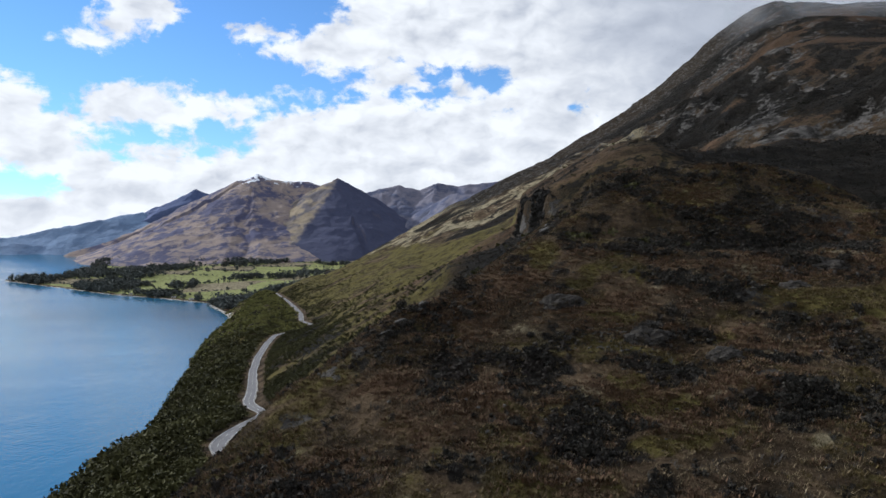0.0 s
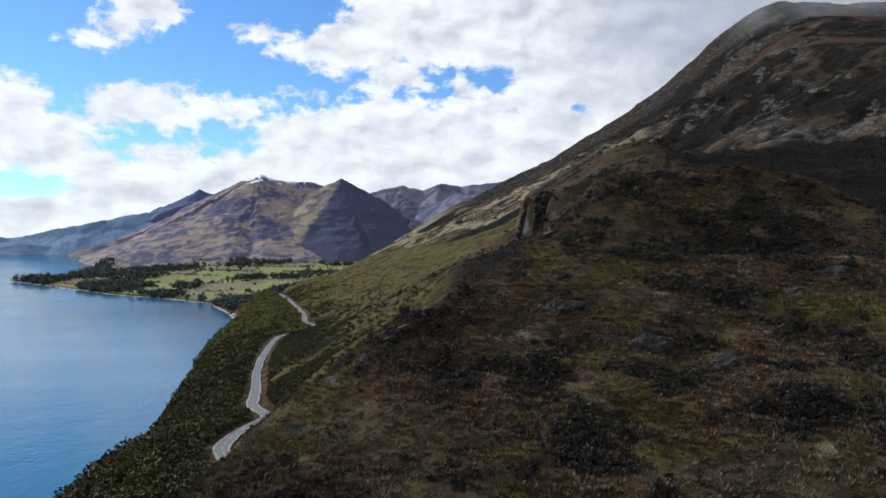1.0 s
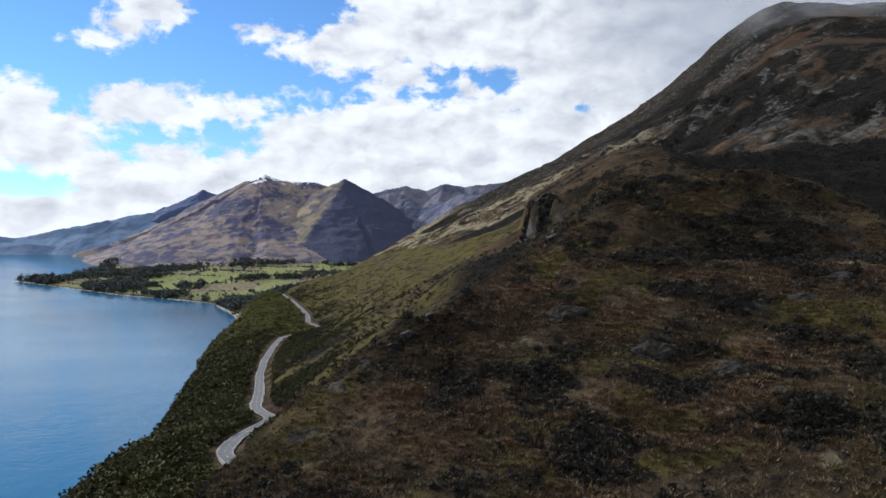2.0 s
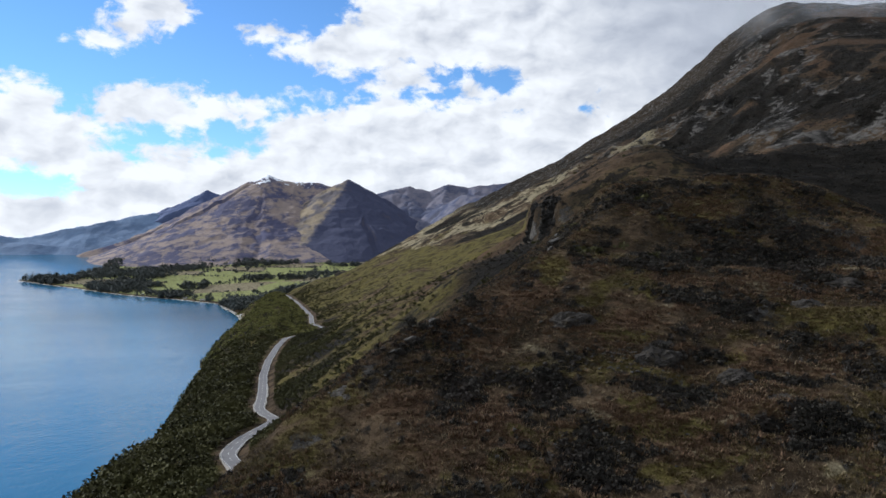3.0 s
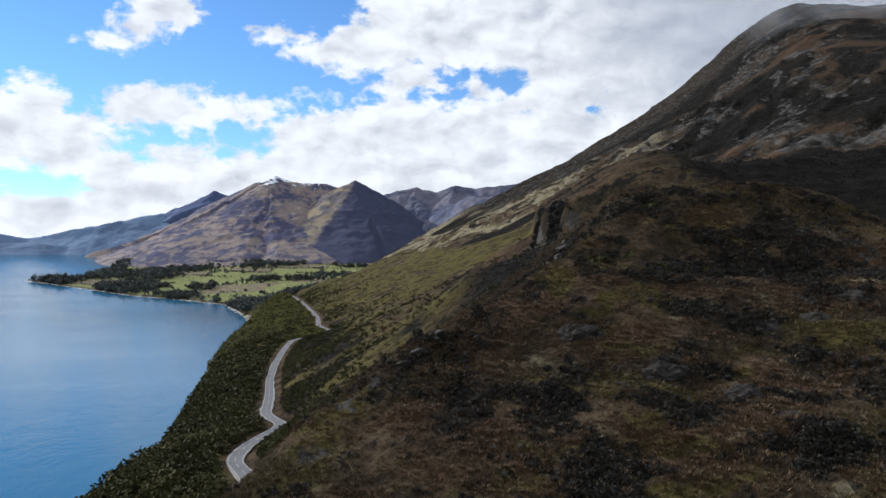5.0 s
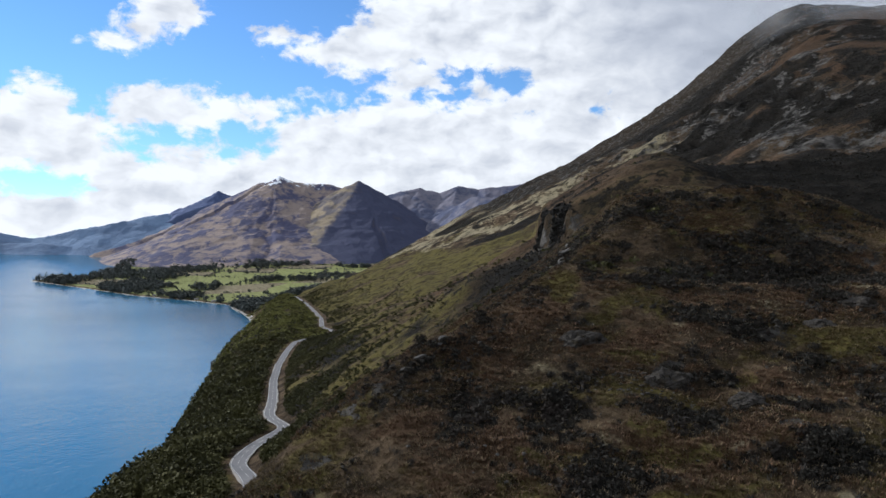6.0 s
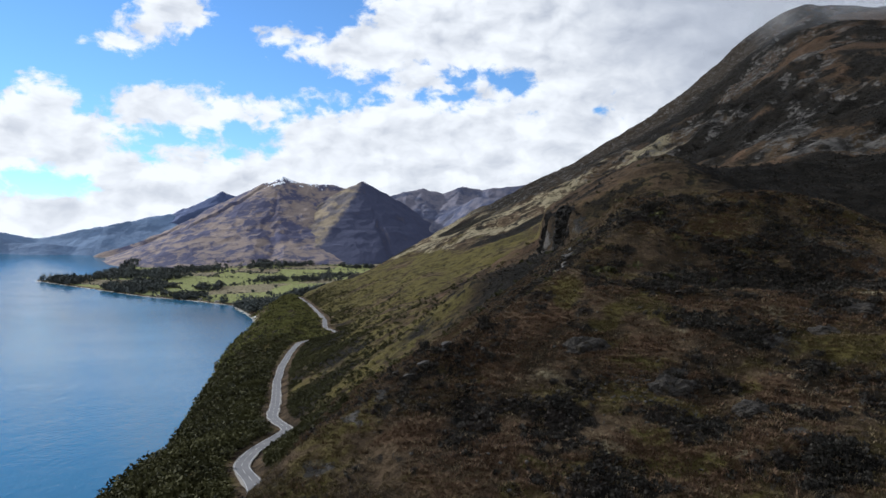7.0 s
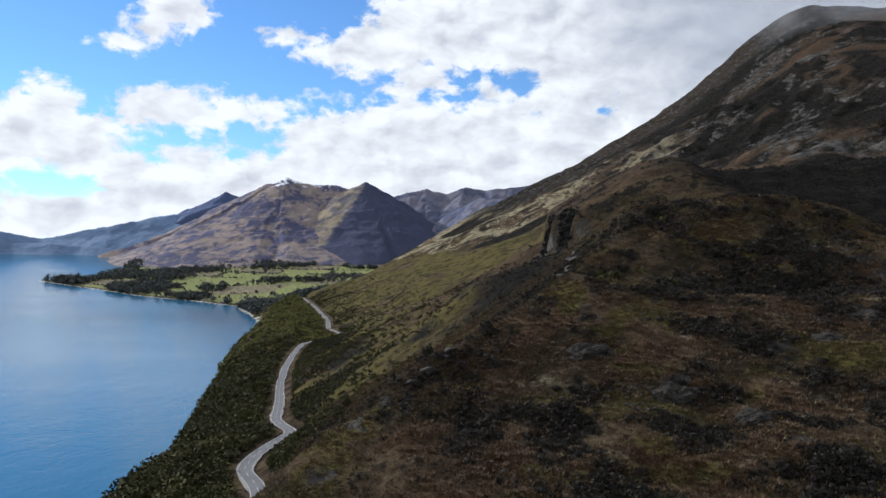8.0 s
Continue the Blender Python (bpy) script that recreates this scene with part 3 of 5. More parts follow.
BAND_RUST = [(653, 1316, 590, 1128, 14), (748, 1497, 823, 1373, 70), (766, 1784, 977, 1985, 70), (453, 1137, 481, 1100, 13), (266, 710, 364, 933, 26), (1483, 2714, 1272, 2122, 70), (333, 665, 371, 620, 9)]


def bands(x, y, rows):
    """Ragged bands along slanting lines, 1 inside and 0 outside."""
    wx, wy = x + 20 * fbm(x, y, 60, 4, 171, 0.6), y + 26 * fbm(x, y, 60, 4, 172, 0.6)
    total = np.zeros(x.shape)
    for ax, ay, bx, by, r in rows:
        dx, dy = bx - ax, by - ay
        t = np.clip(((wx - ax) * dx + (wy - ay) * dy) / (dx * dx + dy * dy + 1e-6), 0, 1)
        total = np.maximum(total, np.exp(-(np.hypot(wx - ax - t * dx, wy - ay - t * dy) / r) ** 2))
    return total


def cover(x, y, z):
    rx, rz = road_at(y)
    w = x - rx
    sd = inland(x, y)
    n1, n2, n3 = fbm(x, y, 26, 4, 101), fbm(x, y, 14, 4, 102), fbm(x, y, 60, 4, 103)
    near = step(y, 260, 215) * step(w, 15, 40)
    dome = step(y, 168, 186) * step(y, 470, 400) * step(w, 60, 90)
    # near spur: bracken on the open crest, olive turf, straw and dark scrub in ragged patches
    turfy, strawy, rusty, scrubby, stony = (patches(x, y, rows) for rows in (PATCH_TURF, PATCH_STRAW, PATCH_RUST, PATCH_SCRUB, PATCH_STONE))
    open_ground = near * (1 - np.clip(scrubby, 0, 0.8))
    brack = open_ground * np.clip(0.34 + 0.8 * n2 + 0.6 * rusty - 0.5 * turfy, 0, 1.1)
    olive = near * np.clip(0.10 + 0.7 * fbm(x, y, 9, 4, 122) + 1.0 * turfy - 0.4 * rusty, 0, 1.1)
    dark = near * np.clip(0.26 + 1.1 * fbm(x, y, 8, 5, 104, 0.7) + 1.0 * scrubby - 0.7 * turfy - 0.5 * rusty - 0.6 * strawy, 0, 1.15)
    pale_near = near * np.clip(0.55 * strawy - 0.1 + 0.35 * fbm(x, y, 6, 3, 164), 0, 0.6)
    rock_near = near * np.clip(0.7 * stony - 0.1 + 0.9 * stony * fbm(x, y, 2.4, 3, 165), 0, 0.9)
    dark = np.maximum(dark, dome * np.clip(0.06 + 0.9 * fbm(x, y * 0.7, 14, 5, 128, 0.65), 0, 0.95))
    brack = np.maximum(brack, dome * np.clip(0.6 * n2, 0, 0.6))
    olive = np.maximum(olive, dome * np.clip(0.55 + 0.7 * n2, 0, 1) * 0.6)
    # behind the dome: hollow of dark scrub with its shade painted in as black, then red-brown top of the crag knoll
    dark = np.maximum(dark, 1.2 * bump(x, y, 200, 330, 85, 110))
    knoll = bump(x, y, 75, 400, 45, 60)
    brack = np.maximum(brack, knoll * 0.6)
    dark = np.maximum(dark * (1 - 0.3 * knoll), knoll * np.clip(0.5 + 0.9 * n2, 0, 1))
    behind = step(y, 195, 225) * step(y, 430, 370) * step(w, 55, 80) * step(x, 46, 34)
    dark = np.maximum(dark, behind * step(x, -12, 14) * np.clip(0.75 + 0.6 * n1, 0, 1))
    # the slopes beyond: olive turf, scrubby gullies, higher up tussock paled as if sunlit
    mid = np.maximum(step(y, 330, 420) * step(w, 4, 12), step(y, 190, 240) * step(w, 4, 12) * step(x, 45, 25))
    turf = mid * np.clip(0.20 + 0.6 * n3 + 0.55 * step(y, 460, 760), 0, 1)
    brack = np.maximum(brack, mid * step(y, 800, 480) * np.clip(0.5 + 0.8 * n2, 0, 1))
    olive = np.maximum(olive, turf * step(w, 420, 200))
    dark = np.maximum(dark, mid * step(y, 640, 420) * np.clip(0.14 + 0.9 * n1, 0, 0.9) * step(w, 230, 140))
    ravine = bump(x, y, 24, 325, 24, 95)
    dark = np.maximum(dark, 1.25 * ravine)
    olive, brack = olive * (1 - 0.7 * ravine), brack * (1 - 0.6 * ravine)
    dark = np.maximum(dark, mid * step(w, 85, 35) * step(y, 950, 650) * np.clip(0.50 + 0.9 * n1, 0, 1))
    olive = np.maximum(olive, mid * step(w, 110, 60) * step(y, 950, 600) * np.clip(0.55 + 0.6 * n2, 0, 0.85))
    dark = np.maximum(dark, near * step(x, 26, -12) * np.clip(0.18 + 0.9 * n2, 0, 0.85))
    olive = np.maximum(olive, near * step(x, 8, -22) * np.clip(0.3 + 0.9 * n1, 0, 0.8))
    # roadside bank: dense scrub, darkened further to stand in for shade
    bank = step(w, 4, 10) * step(w, 75, 45) * step(y, 275, 235)
    dark = np.maximum(dark, bank * np.clip(0.26 + 0.35 * step(w, 40, 22) + 0.9 * n2, 0, 1))
    olive = np.maximum(olive, bank * np.clip(0.45 + 0.9 * n1, 0, 0.9))
    gully = mid * step(y, 600, 800) * step(fbm(x * 0.5 + y * 0.12, y * 0.7, 80, 3, 107), 0.40, 0.7)
    dark = np.maximum(dark, gully * 0.9)
    # above this edge the sunlight on the slope is painted in as a paler cover
    shade_edge = 250 + 26 * fbm(x, y, 130, 3, 118)
    pale = step(y, 1190, 1240) * step(w, shade_edge - 16, shade_edge + 16) * step(w, 700, 480) * np.clip(0.72 + 0.9 * fbm(x, y, 70, 5, 130, 0.6), 0, 1)
    brown = step(y, 1350, 1700) * step(w, 60, 160) * np.clip(0.75 + 0.6 * fbm(x, y, 120, 4, 119), 0, 1)
    olive = olive * (1 - 0.8 * brown)
    # the mountain, from below: black hollow, tan ledge, black scrub, rust tussock, slabby buttress, smooth far shoulder
    high = step(w, 380, 600)
    wn = w + 45 * fbm(x, y, 90, 4, 125, 0.6)
    back = step(y - 1780 - 1.03 * (np.maximum(w, 500) - 800), -70, 60)
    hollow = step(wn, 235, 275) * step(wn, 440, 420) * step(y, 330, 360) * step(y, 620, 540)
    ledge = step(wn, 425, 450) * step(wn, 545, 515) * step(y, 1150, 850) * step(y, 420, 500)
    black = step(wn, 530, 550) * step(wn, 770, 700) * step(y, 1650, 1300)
    rust = step(wn, 735, 800) * step(y, 1650, 1300)
    rest = high * (1 - back) * np.clip(1 - ledge - black - rust, 0, 1)
    edge_band = high * step(y - 1780 - 1.03 * (np.maximum(w, 500) - 800), -330, -200) * (1 - back)
    dark = np.maximum(dark * (1 - 0.75 * ledge), hollow * 1.1)
    dark = np.maximum(dark, black * np.clip(1.05 + 0.6 * n1, 0, 1.4))
    dark = np.maximum(dark, rust * step(fbm(0.8 * (y - 1.03 * w), 0.3 * (y + w), 120, 5, 126, 0.6), -0.06, 0.14) * 1.25)
    dark = np.maximum(dark, rest * np.clip(0.68 + 2.2 * fbm(0.8 * (y - 1.03 * w), 0.3 * (y + w), 90, 5, 108, 0.6), 0, 1.4))
    dark = np.maximum(dark, edge_band * np.clip(0.7 + 0.8 * n3, 0, 1)) * (1 - 0.85 * back * high) + 0.62 * back * high
    brack = np.maximum(np.maximum(brack, brown), rust * np.clip(0.55 + 0.6 * n3, 0, 0.9))
    brack = np.maximum(brack * (1 - high * back), high * back * np.clip(0.12 + 0.5 * fbm(x, y, 200, 5, 116), 0, 0.6))
    pale = np.maximum(pale, high * back * np.clip(0.05 + 0.3 * fbm(x, y, 240, 5, 129), 0, 0.2))
    olive = olive * (1 - rest) * (1 - high * back)
    pale = pale * (1 - rust) * (1 - black) * (1 - 0.7 * back * step(w, 560, 680)) + ledge * np.clip(0.4 * fbm(x, y, 60, 4, 127), 0, 0.25)
    slab = ridged(0.7 * (y - 1.03 * w), 0.24 * (y + w), 88, 5, 110, 0.62)
    rock = 1.2 * rest * step(slab, 0.62, 0.72) + 1.1 * rust * step(slab, 0.70, 0.79)
    rock = np.maximum(rock, 0.7 * ledge * np.clip(0.45 + 1.6 * fbm(0.7 * (y - 1.03 * w), 0.3 * (y + w), 50, 4, 117), 0, 1.2))
    rock = np.maximum(rock, black * step(slab, 0.76, 0.84) * 0.8)
    rock = np.clip(np.maximum(rock, 0.14 * rest + 0.08 * rust + 0.04 * black + 0.36 * ledge + 0.30 * high * back), 0, 1)
    dark = np.maximum(dark, 0.36 * rest + 0.80 * black + 0.42 * rust + ledge * np.clip(0.36 + 1.5 * fbm(0.8 * (y - 1.03 * w), 0.4 * (y + w), 36, 4, 131, 0.6), 0, 1.1))
    # the hollow pushed to black again, its shade being part of the cover colour
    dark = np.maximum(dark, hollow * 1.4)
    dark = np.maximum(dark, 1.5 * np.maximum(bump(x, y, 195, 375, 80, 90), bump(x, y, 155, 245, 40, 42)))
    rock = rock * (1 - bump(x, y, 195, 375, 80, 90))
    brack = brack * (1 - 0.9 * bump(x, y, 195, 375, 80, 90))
    streak = fbm(0.8 * (y - 1.03 * w), 0.3 * (y + w), 44, 5, 173, 0.65)
    scrub_band, stone_band, rust_band = (bands(x, y, rows) for rows in (BAND_SCRUB, BAND_STONE, BAND_RUST))
    face = high * (1 - back)
    dark = dark * (1 - 0.85 * np.clip(stone_band + rust_band, 0, 1)) * (1 - 0.15 * face) + 1.35 * scrub_band * np.clip(0.9 + 0.9 * streak, 0, 1.2)
    dark = np.maximum(dark, 1.2 * face * step(streak, 0.0, 0.3) * (1 - rust_band))
    # darkens the whole face: cloud shade put into the cover
    dark = np.maximum(dark, face * (0.50 - 0.20 * rust_band))
    rock = np.clip(rock * (1 - 0.7 * face), 0, 1) * (1 - rust_band) * (1 - scrub_band) + 1.2 * stone_band * np.clip(0.75 + 1.5 * streak, 0.1, 1.1)
    rock = np.clip(np.maximum(rock, 0.75 * face * step(streak, -0.34, -0.58) * (1 - rust_band)), 0, 1.1)
    brack = np.maximum(brack, rust_band)
    # the shoulder under the mountain: tan tussock with shrubs and rubble, painted bright as if sunlit, a dark line
    # painted for the shade at its foot, smooth turf below
    ya = y + 34 * fbm(x, y, 90, 4, 132, 0.6)
    sunlit_slope = step(ya, 1195, 1228) * step(ya, 1760, 1560) * step(w, 215, 255) * step(w + 40 * fbm(x, y, 60, 3, 174), 720, 630)
    pale = np.maximum(pale * (1 - sunlit_slope), sunlit_slope * np.clip(0.58 + 1.0 * fbm(x, y, 40, 4, 133, 0.6), 0.15, 1))
    dark = dark * (1 - 0.9 * sunlit_slope) + sunlit_slope * np.clip(1.5 * fbm(x, y, 26, 4, 134, 0.65) - 0.05, 0, 0.8)
    rock = rock * (1 - 0.7 * sunlit_slope) + 0.25 * sunlit_slope * step(w, 420, 560)
    olive = np.maximum(olive * (1 - 0.6 * sunlit_slope), sunlit_slope * step(w, 400, 300) * np.clip(0.3 + 0.8 * n1, 0, 0.8))
    shade_line = step(ya, 1105, 1140) * step(ya, 1226, 1196) * step(w, 225, 270) * step(w, 520, 430)
    dark = np.maximum(dark, shade_line * np.clip(0.95 + 0.5 * n1, 0, 1.2))
    smooth = step(y, 560, 640) * step(ya, 1200, 1140) * step(w, 95, 130) * step(w, 400, 330) * (1 - shade_line)
    dark = dark * (1 - 0.62 * smooth)
    olive = np.maximum(olive, smooth * np.clip(0.62 + 0.5 * n3, 0.2, 0.9))
    # lakeside bush
    lake_side = step(w, -2, -9) * step(y, 1750, 1500)
    dark = np.maximum(dark * (w > 0), lake_side * np.clip(0.45 + 0.5 * n1, 0, 1))
    olive = np.maximum(olive, lake_side * 0.7)
    # bare rock on the crag and on broken ground of the spur
    rock = np.maximum(rock, 0.45 * step(np.abs(x - crag_edge(y) + 5), 12, 7) * step(y, 335, 352) * step(y, 430, 410))
    rock = np.maximum(rock, rock_near)
    pale = np.maximum(pale, pale_near)
    dark = np.maximum(dark, 0.55 * step(x, -1700, -1800) * (y > 3300))
    olive = np.maximum(olive, 0.5 * step(x, -1700, -1800) * (y > 3300))
    # farmland
    flat = step(y, 1950, 2250) * (z - lift(x, y) < 80) * step(sd, 12, 40) * (w < 260) * step(x, -1900, -1750)
    u, v = x + 60 * fbm(x, y, 400, 2, 113), y + 90 * fbm(x, y, 500, 2, 114) + 0.35 * x
    cell = lattice(np.floor(u / 210), np.floor(v / 230), 115)
    field = flat * (cell > 0.14) * step(y, 4150, 3700)
    pale = np.maximum(pale * (1 - flat), flat * (cell <= 0.14) * 0.85)
    foot = flat * step(y, 3550, 3950) * (x > -1700)
    olive = np.maximum(olive, foot * np.clip(0.55 + 0.8 * fbm(x, y, 90, 4, 121), 0, 1))
    pale = np.maximum(pale, flat * step(y, 3500, 3900) * np.clip(0.5 + 0.8 * fbm(x, y, 140, 4, 120), 0, 0.95))
    beach = step(np.abs(sd - 3), 9, 4) * (y > 1650) * (y < 3200)
    pale = np.maximum(pale, beach * 1.5)
    field = field * (1 - beach)
    return np.stack([brack, olive, dark], -1), np.stack([rock, field, pale], -1)


def paint(ob, a, b):
    for key, rows in (("cover", a), ("cover_b", b)):
        layer = ob.data.color_attributes.new(key, "FLOAT_COLOR", "POINT")
        layer.data.foreach_set("color", np.concatenate([np.clip(rows, 0, 1.5), np.ones((len(rows), 1))], 1).astype(np.float32).ravel())


def build_ground():
    ahead = np.radians(np.arange(-38, 38.01, 0.165))
    behind = np.radians(np.arange(44, 318, 4.0))
    angles = np.concatenate([ahead, behind])
    radii = 26 * np.exp(np.arange(0, math.log(4960 / 26), 0.0078))
    r, a = np.meshgrid(radii, angles, indexing="ij")
    x, y = (r * np.sin(a)).ravel(), (r * np.cos(a)).ravel()
    z = ground_height(x, y)
    verts = np.stack([x, y, z], -1)
    quads = grid_faces(len(radii), len(angles), True)
    hub = float(ground_height(np.zeros(1), np.zeros(1))[0])
    verts = np.vstack([verts, [(0, 0, hub)]])
    c = len(angles)
    fan = np.array([(len(verts) - 1, (i + 1) % c, i, i) for i in range(c)])
    ob = mesh_object("ground", verts, quads[:, ::-1], GROUND, True)
    # close the sheet under the camera
    cap = mesh_object("ground_cap", verts[list(range(c)) + [len(verts) - 1]], np.array([(c, i, (i + 1) % c) for i in range(c)])[:, ::-1], GROUND, True)
    bm = bmesh.new()
    bm.from_mesh(ob.data)
    bm.from_mesh(cap.data)
    bmesh.ops.remove_doubles(bm, verts=[v for v in bm.verts if math.hypot(v.co.x, v.co.y) < 26.5], dist=0.001)
    loose = [v for v in bm.verts if not v.link_faces]
    bmesh.ops.delete(bm, geom=loose, context="VERTS")
    bm.to_mesh(ob.data)
    bm.free()
    bpy.data.objects.remove(cap)
    co = np.empty(len(ob.data.vertices) * 3, np.float32)
    ob.data.vertices.foreach_get("co", co)
    co = co.reshape(-1, 3).astype(float)
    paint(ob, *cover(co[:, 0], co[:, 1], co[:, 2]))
    return tagged(ob, "steep hillside of brown bracken, olive grass, dark scrub and rock above a lake, with pasture beyond", "hillside", kind="structure")


def build_lake():
    angles = np.radians(np.arange(-75, 40, 0.7))
    radii = 120 * np.exp(np.linspace(0, math.log(4970 / 120), 170))
    r, a = np.meshgrid(radii, angles, indexing="ij")
    x, y = (r * np.sin(a)).ravel(), (r * np.cos(a)).ravel()
    ob = mesh_object("water", np.stack([x, y, lift(x, y)], -1), grid_faces(len(radii), len(angles))[:, ::-1], WATER, True)
    return tagged(ob, "calm blue lake with fine ripples reflecting the cloudy sky", "lake", kind="structure")


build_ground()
build_lake()


def build_road():
    road = thing("road", 0, 0, 0, "winding two-lane asphalt road with white lines cut into the hillside", "road")
    road["kind"] = "structure"
    ys = np.arange(150, 1500, 2.5)
    rx, rz = road_at(ys)
    dx, dy = np.gradient(rx), np.gradient(ys)
    ln = np.hypot(dx, dy)
    nx, ny = dy / ln, -dx / ln

    def ribbon(name, lo, hi, up, mat, wobble=0.0, pick=None, label=""):
        l, h = lo + wobble * fbm(ys, ys * 0, 17, 3, 7), hi + wobble * fbm(ys, ys * 0 + 50, 13, 3, 8)
        verts = np.concatenate([np.stack([rx + nx * o, ys + ny * o, rz + up], -1) for o in (l, h)])
        m = len(ys)
        i = np.arange(m - 1)
        if pick is not None:
            i = i[pick(i)]
        return mesh_object(name, verts, np.stack([i, i + m, i + m + 1, i + 1], -1)[:, ::-1], mat, False, road, label)

    ribbon("shoulder", -2.95, 2.9, 0.35, GRAVEL, 0.6, label="pale gravel shoulder")
    ribbon("carriageway", -2.65, 2.65, 0.42, ASPHALT)
    ribbon("edge_line", -2.45, -2.3, 0.43, PAINT)
    ribbon("edge_line", 2.3, 2.45, 0.43, PAINT)
    ribbon("centre_line", -0.07, 0.07, 0.43, PAINT, pick=lambda i: (i % 4) < 2)
    return road


build_road()


# ---- far mountains ----
def mountain(name, crests, slope, box, steps, mat, label, rough=60.0, base=60.0, seed=0, gully=180.0):
    """A mountain raised along crest lines; crests: lists of (x, y, z)."""
    x0, x1, y0, y1 = box
    gx, gy = np.meshgrid(np.linspace(x0, x1, steps[0]), np.linspace(y0, y1, steps[1]), indexing="ij")
    x, y = gx.ravel(), gy.ravel()
    wx, wy = x + 28 * fbm(x, y, 300, 3, seed + 3), y + 28 * fbm(x, y, 300, 3, seed + 4)
    z = np.full(x.shape, -200.0)
    along, away = np.zeros(x.shape), np.zeros(x.shape)
    for j, crest in enumerate(crests):
        run = 1000.0 * j
        for (ax, ay, az), (bx, by, bz) in zip(crest[:-1], crest[1:]):
            dx, dy = bx - ax, by - ay
            ln = math.hypot(dx, dy)
            t = np.clip(((wx - ax) * dx + (wy - ay) * dy) / (ln * ln), 0, 1)
            d = np.hypot(wx - ax - t * dx, wy - ay - t * dy)
            here = az + (bz - az) * t - slope * d * (1 - 0.00018 * np.minimum(d, 1500))
            side = np.sign((wx - ax) * dy - (wy - ay) * dx)
            over = here > z
            along, away = np.where(over, run + t * ln + 500 * side, along), np.where(over, d, away)
            z = np.maximum(z, here)
            run += ln
    body = step(z, base - 60, base + 160)
    ribs = ridged(along + 0.12 * away, away * 0.22, gully, 5, seed, 0.55) - 0.62
    z = z + body * (rough * ribs * step(away, 0, 160) * 1.5 + 0.5 * rough * (ridged(wx, wy, gully * 1.6, 5, seed + 7) - 0.6) + 5 * fbm(x, y, 50, 3, seed + 9))
    edge = np.minimum.reduce([x - x0, x1 - x, y - y0, y1 - y]) / 120
    z = np.where(edge < 1, np.minimum(z, base - 90 + np.clip(edge, 0, 1) * 500), z)
    ob = mesh_object(name, np.stack([x, y, z], -1), grid_faces(*steps), mat, True)
    return tagged(ob, label, "mountain")


# distance haze is put into these base colours as blue and violet tints
TUSSOCK = mountain_material("hazed_tussock_slopes", (0.270, 0.218, 0.192), (0.098, 0.100, 0.168), (0.142, 0.138, 0.196), 210, (572, 300))
# the last three numbers set the line where the peak's painted shade begins
PYRAMID = mountain_material("hazed_peak_slopes", (0.270, 0.222, 0.155), (0.074, 0.082, 0.138), (0.104, 0.102, 0.140), 300, None, (-668, 4336, 0.22))
HAZE_BLUE_HILLS = mountain_material("distant_hills", (0.17, 0.245, 0.37), (0.155, 0.225, 0.35), (0.165, 0.235, 0.35), 600)
HAZE_BLUE_RIDGE = mountain_material("hazed_ridge_slopes", (0.120, 0.150, 0.265), (0.080, 0.108, 0.215), (0.10, 0.13, 0.23), 300)
BACK_RANGE = mountain_material("hazed_range_slopes", (0.170, 0.165, 0.205), (0.098, 0.112, 0.178), (0.155, 0.162, 0.222), 220)

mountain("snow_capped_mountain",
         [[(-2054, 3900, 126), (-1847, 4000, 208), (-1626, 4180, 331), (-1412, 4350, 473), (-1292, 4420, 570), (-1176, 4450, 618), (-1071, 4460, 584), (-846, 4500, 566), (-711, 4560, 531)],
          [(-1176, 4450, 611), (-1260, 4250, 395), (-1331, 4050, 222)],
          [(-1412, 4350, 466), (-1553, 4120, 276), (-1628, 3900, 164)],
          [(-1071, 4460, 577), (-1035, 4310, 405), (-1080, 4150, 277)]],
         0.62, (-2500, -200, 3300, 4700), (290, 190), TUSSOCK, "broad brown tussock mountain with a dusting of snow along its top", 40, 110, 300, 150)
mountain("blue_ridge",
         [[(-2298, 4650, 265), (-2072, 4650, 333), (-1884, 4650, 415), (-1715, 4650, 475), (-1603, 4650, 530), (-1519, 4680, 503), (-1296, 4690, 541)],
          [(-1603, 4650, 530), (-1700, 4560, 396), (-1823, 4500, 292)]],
         0.6, (-2700, -900, 4350, 4820), (190, 60), HAZE_BLUE_RIDGE, "hazy blue mountain ridge with cloud on its tip", 26, 110, 420, 140)
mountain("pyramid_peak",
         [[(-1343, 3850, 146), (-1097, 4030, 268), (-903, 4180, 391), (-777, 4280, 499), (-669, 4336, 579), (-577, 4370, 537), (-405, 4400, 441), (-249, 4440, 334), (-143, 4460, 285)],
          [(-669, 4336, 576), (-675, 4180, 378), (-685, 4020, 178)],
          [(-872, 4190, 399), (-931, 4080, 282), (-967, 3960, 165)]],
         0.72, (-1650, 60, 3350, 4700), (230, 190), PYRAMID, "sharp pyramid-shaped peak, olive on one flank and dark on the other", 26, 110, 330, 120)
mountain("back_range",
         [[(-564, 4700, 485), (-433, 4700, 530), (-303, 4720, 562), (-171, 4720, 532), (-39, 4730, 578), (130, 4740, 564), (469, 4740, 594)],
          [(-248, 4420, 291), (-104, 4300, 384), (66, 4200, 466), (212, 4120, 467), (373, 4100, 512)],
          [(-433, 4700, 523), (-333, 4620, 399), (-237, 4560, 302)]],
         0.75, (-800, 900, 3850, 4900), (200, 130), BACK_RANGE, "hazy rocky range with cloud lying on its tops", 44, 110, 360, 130)
